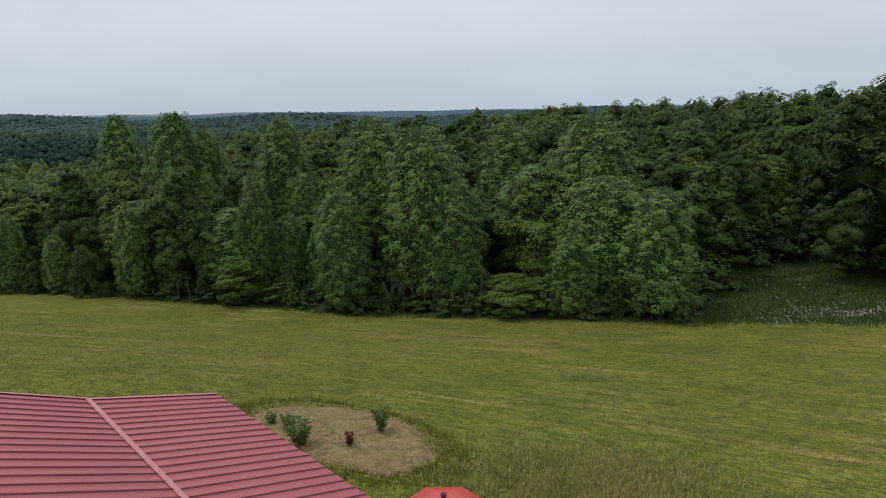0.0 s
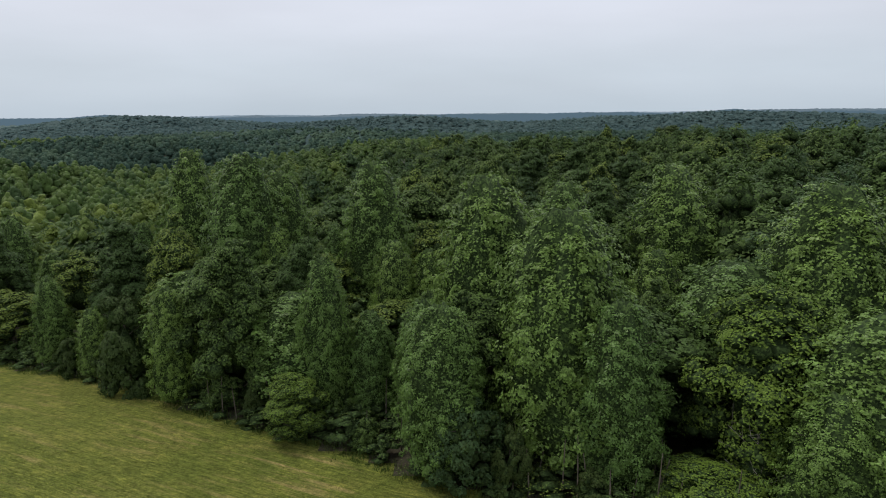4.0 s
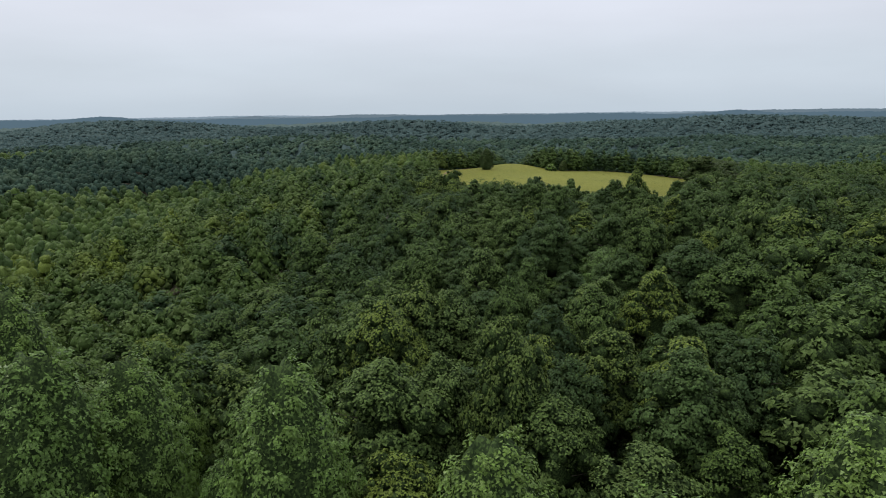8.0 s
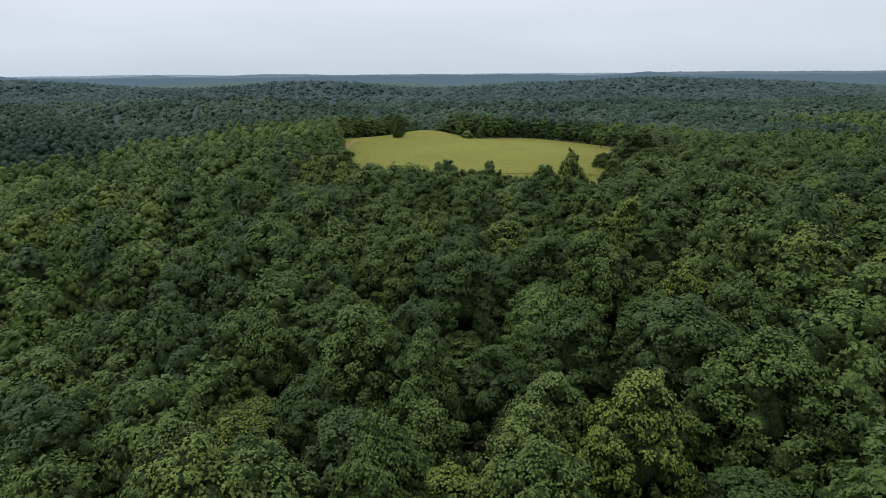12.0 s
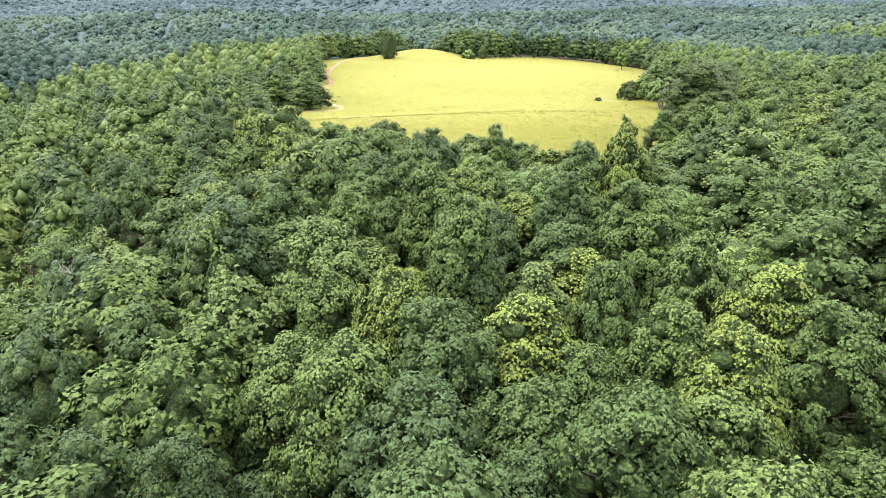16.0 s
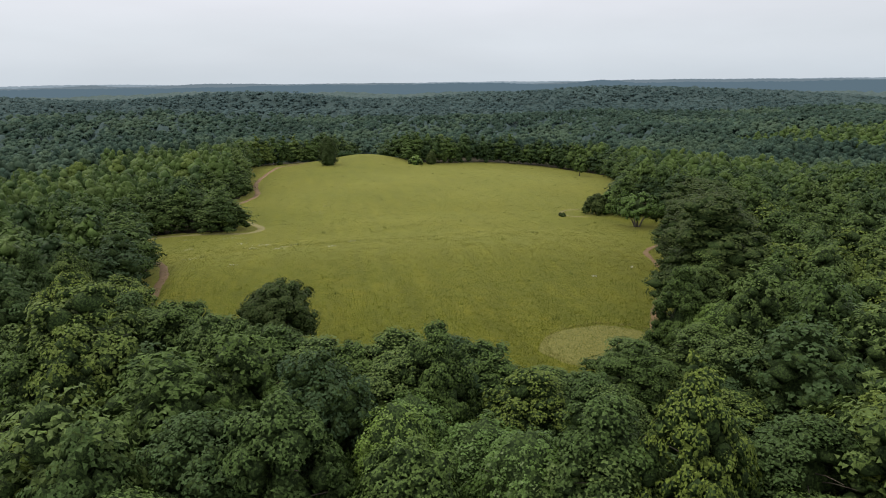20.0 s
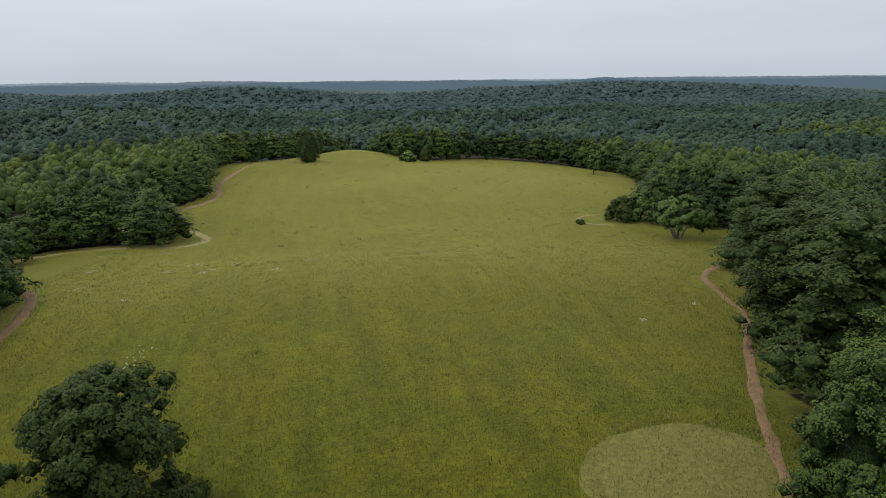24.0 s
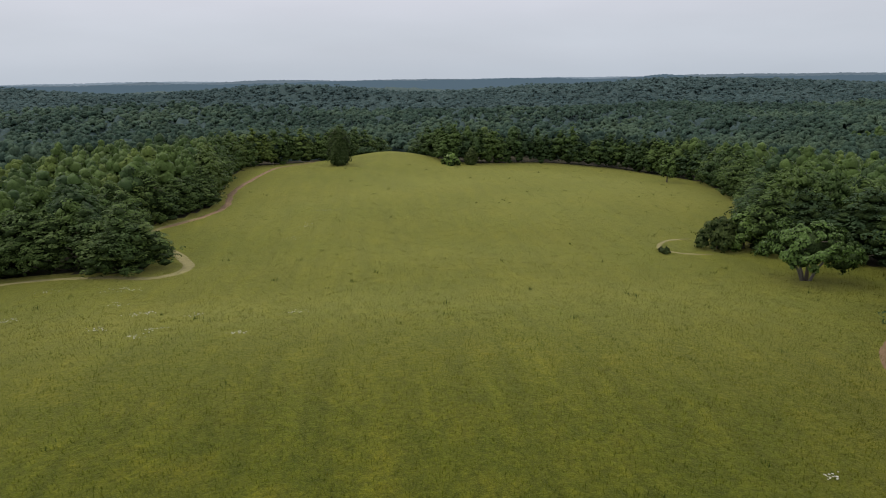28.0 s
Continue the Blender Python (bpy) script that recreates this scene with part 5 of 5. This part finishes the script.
def tufts(name, x, y, tall, wide, mat, label, blades=5, seed=1):
    """Tufts of leaning blades as one mesh."""
    g = np.random.default_rng(seed)
    n = len(x) * blades
    bx, by = np.repeat(x, blades) + g.normal(0, wide, n), np.repeat(y, blades) + g.normal(0, wide, n)
    h = np.repeat(tall * g.uniform(0.6, 1.3, len(x)), blades) * g.uniform(0.6, 1.1, n)
    a, lean = g.uniform(0, 6.28, n), g.uniform(0.1, 0.6, n) * h
    w = 0.06 * h + 0.015
    z = ground(bx, by) - 0.03
    c, s = np.cos(a), np.sin(a)
    V = np.stack([np.stack([bx - s * w, by + c * w, z], 1), np.stack([bx + s * w, by - c * w, z], 1), np.stack([bx + c * lean, by + s * lean, z + h], 1)], 1)
    hue = np.repeat(g.random(len(x)), blades * 3)
    ob = new(name, mesh_of(name, V.reshape(-1, 3), np.arange(n * 3).reshape(-1, 3), mat, hue))
    return tagged(ob, label, "grass", kind="stuff")


g = np.random.default_rng(5)
c, s = math.cos(radians(-46)), math.sin(radians(-46))


def off_bed(x, y, more):
    return (((x + 1.43) * c + (y + 10.77) * s) / (3.75 * more)) ** 2 + (((y + 10.77) * c - (x + 1.43) * s) / (2.3 * more)) ** 2 > 1


tx, ty = g.uniform(-34, 40, 60000), g.uniform(-21, 29, 60000)
keep = inside(LAWN, tx, ty) & off_bed(tx, ty, 1.0)
tufts("lawn_grass_tufts", tx[keep], ty[keep], 0.12, 0.10, blade, "short uneven tufts in the mown lawn", 2, 6)
tx, ty = g.uniform(24, 62, 16000), g.uniform(-5, 28, 16000)
keep = inside(LAWN, tx, ty) & (inside(MEADOW, tx, ty) | (away(MEADOW[:6], tx, ty) < g.exponential(0.35, 16000)))
tufts("meadow_grass_tufts", tx[keep], ty[keep], 0.42, 0.14, weed_leaf, "long dark green unmown grass in the clearing", 4, 23)
tx, ty = g.normal(5.6, 2.6, 2600), g.normal(-14.9, 1.5, 2600)
keep = off_bed(tx, ty, 1.12) & (tx > 0.8)
tufts("tall_grass", tx[keep], ty[keep], 0.24, 0.12, straw_blade, "taller pale unmown grass beside the garden", 5, 7)
a, far_out = g.uniform(0, 6.28, 5200), np.sqrt(g.uniform(0, 1.08, 5200))
u, v = np.cos(a) * 3.75 * far_out, np.sin(a) * 2.3 * far_out
bx, by = -1.43 + u * c - v * s, -10.77 + u * s + v * c
turn, long = g.uniform(0, 6.28, 5200), g.uniform(0.05, 0.16, 5200)
B = np.stack([bx, by, ground(bx, by) + 0.085 + g.uniform(0, 0.03, 5200)], 1)
along_x = np.stack([np.cos(turn) * long, np.sin(turn) * long, g.normal(0, 0.015, 5200)], 1)
across = np.stack([-np.sin(turn), np.cos(turn), 0 * turn], 1) * 0.009
straw_bits = new("straw_bits", mesh_of("straw_bits", np.stack([B - along_x + across, B - along_x - across, B + along_x], 1).reshape(-1, 3), np.arange(15600).reshape(-1, 3), straw_blade, np.repeat(g.uniform(0.3, 1, 5200), 3)))
tagged(straw_bits, "loose pale straw strewn over the garden bed", "straw", kind="stuff")
a, far_out = g.uniform(0, 6.28, 1300), g.uniform(0.96, 1.3, 1300)
u, v = np.cos(a) * 3.75 * far_out, np.sin(a) * 2.3 * far_out
tufts("bed_grass", -1.43 + u * c - v * s, -10.77 + u * s + v * c, 0.16, 0.10, blade, "longer green grass round the mulched bed", 4, 17)
along = curve_through([(-60, 58), (-48, 51.3), (-31, 41.8), (-18, 33.8), (-8, 28.1), (-2, 24), (6, 19.1), (16, 15.3), (25, 10.9), (30, 15)], 0.06)
wx, wy = along[:, 0] + g.normal(0, 0.5, len(along)), along[:, 1] + np.abs(g.normal(0, 0.9, len(along)))
tufts("edge_weeds", wx, wy, 0.3, 0.2, weed_leaf, "weeds and seedlings along the foot of the woods", 7, 8)
tx, ty = g.uniform(-12, 150, 120000), 190 + g.exponential(48, 120000)
keep = inside(PASTURE, tx, ty) & (ty < 440)
tufts("pasture_grass_tufts", tx[keep], ty[keep], 0.24, 0.35, field_blade, "long uneven pasture grass", 3, 9)
tx, ty = g.uniform(-30, 155, 260), g.uniform(180, 450, 260)
keep = inside(PASTURE, tx, ty)
tufts("pasture_weeds", tx[keep], ty[keep], 0.5, 0.35, weed_leaf, "scattered dark weeds in the pasture", 9, 10)

a, far_out = g.uniform(0, 6.28, 420), g.normal(1.0, 0.035, 420)
u, v = np.cos(a) * 8.4 * far_out, np.sin(a) * 6.8 * far_out
c, s = math.cos(radians(20)), math.sin(radians(20))
tufts("cut_edge_grass", 59.6 + u * c - v * s, 200.2 + u * s + v * c, 0.32, 0.25, straw_blade, "taller pale grass round the cut patch", 5, 18)

petal, pn, pl, pb = material("white_petal")
pl.new(ramp(pn, pl, pn.new("ShaderNodeNewGeometry").outputs["Random Per Island"], [(0.0, (0.55, 0.55, 0.42)), (1.0, (0.80, 0.80, 0.74))]), pb.inputs["Base Color"])
pb.inputs["Roughness"].default_value = 0.7


def flowers(name, spots, each, size, label, seed):
    """Small flower heads on the land, in drifts: x, y, spread along x, spread along y."""
    g = np.random.default_rng(seed)
    P = np.concatenate([np.stack([x + g.normal(0, sx, each), y + g.normal(0, sy, each)], 1) for x, y, sx, sy in spots])
    z = ground(P[:, 0], P[:, 1]) + g.uniform(0.15, 0.45, len(P))
    C = np.concatenate([P, z[:, None]], 1)
    V = C[:, None, :] + OCT[None] * (size * g.uniform(0.6, 1.3, (len(P), 1, 1))) * (1, 1, 0.35)
    F = OCT_F[None] + (np.arange(len(P)) * 6)[:, None, None]
    ob = new(name, mesh_of(name, V.reshape(-1, 3), F.reshape(-1, 3), petal))
    return tagged(ob, label, "flowers", kind="stuff")


flowers("meadow_daisies", [(37.5, 9.2, 1.6, 0.5), (40, 9.6, 1.4, 0.4), (35, 10.5, 1.8, 0.8), (38, 13, 4, 2.5), (41, 19, 4, 4), (43, 9.5, 1.5, 0.5), (32, 9.5, 2.5, 0.8)], 90, 0.05, "drifts of white daisies in long grass", 1)
SPOTS = [(10.2, 277, 0.7, 0.4), (11.5, 278, 0.4, 0.3), (26.1, 262.1, 0.5, 0.3), (31.2, 271.9, 0.6, 0.3), (7.4, 249, 0.5, 0.4), (1, 295.4, 1.5, 0.7), (3.5, 294, 0.8, 0.5),
         (-1.5, 259, 0.7, 0.6), (16.4, 265.7, 0.7, 0.5), (15, 262.5, 0.5, 0.3), (18.5, 274, 0.8, 0.5), (30, 357, 2.2, 1.0), (23.7, 328, 1.2, 1.0), (27, 340, 1.6, 1.2),
         (13.8, 231.7, 0.9, 1.2), (13, 229, 0.6, 0.5), (71.4, 230, 0.35, 0.2), (81.5, 235, 0.3, 0.2), (-9, 296, 2.0, 0.6), (5, 285, 0.8, 0.6), (-6, 278, 0.9, 0.5), (9, 268, 0.6, 0.4)]
flowers("pasture_flowers", SPOTS, 16, 0.085, "small drifts of white wildflowers in pasture", 2)

# slender stems of saplings under the edge of the woods
sx, sy = g.uniform(-60, 31, 900), g.uniform(9, 62, 900)
sel = ~inside(LAWN, sx, sy) & (away(LAWN, sx, sy) > 0.8) & (away(LAWN, sx, sy) < 6)
stems = [limb([(x, y, float(ground(x, y)) - 0.1), (x + dx * 0.4, y + dy * 0.4, float(ground(x, y)) + h * 0.5), (x + dx, y + dy, float(ground(x, y)) + h)], [0.05, 0.04, 0.02], 5)
         for x, y, dx, dy, h in zip(sx[sel], sy[sel], g.normal(0, 0.3, sel.sum()), g.normal(0, 0.3, sel.sum()), g.uniform(2.2, 4.2, sel.sum()))]
saplings = new("sapling_stems", mesh_of("sapling_stems", *joined(stems), bark, smooth=True))
tagged(saplings, "thin grey stems at the foot of the woods", "saplings", kind="stuff")

# the woods go on to both sides of the lawn
gx, gy = np.meshgrid(np.arange(-300, 330, 6.6), np.arange(-70, 330, 6.0))
gx, gy = gx.ravel() + rng.uniform(-2.6, 2.6, gx.size), gy.ravel() + rng.uniform(-2.6, 2.6, gy.size)
beside = (gx > 1.0 * (gy + 31) + 16) | (gx < -0.72 * (gy + 31) - 16)
beside &= ~inside(PASTURE, gx, gy) & ~inside(LAWN, gx, gy) & (away(LAWN, gx, gy) > 3) & clear(gx, gy, 1.0)
woods("woods_flanks", "dense green summer woods beside the lawn", gx[beside], gy[beside], crowns(190, 8, 5, 10, 1.4, 4.0, 0, True))
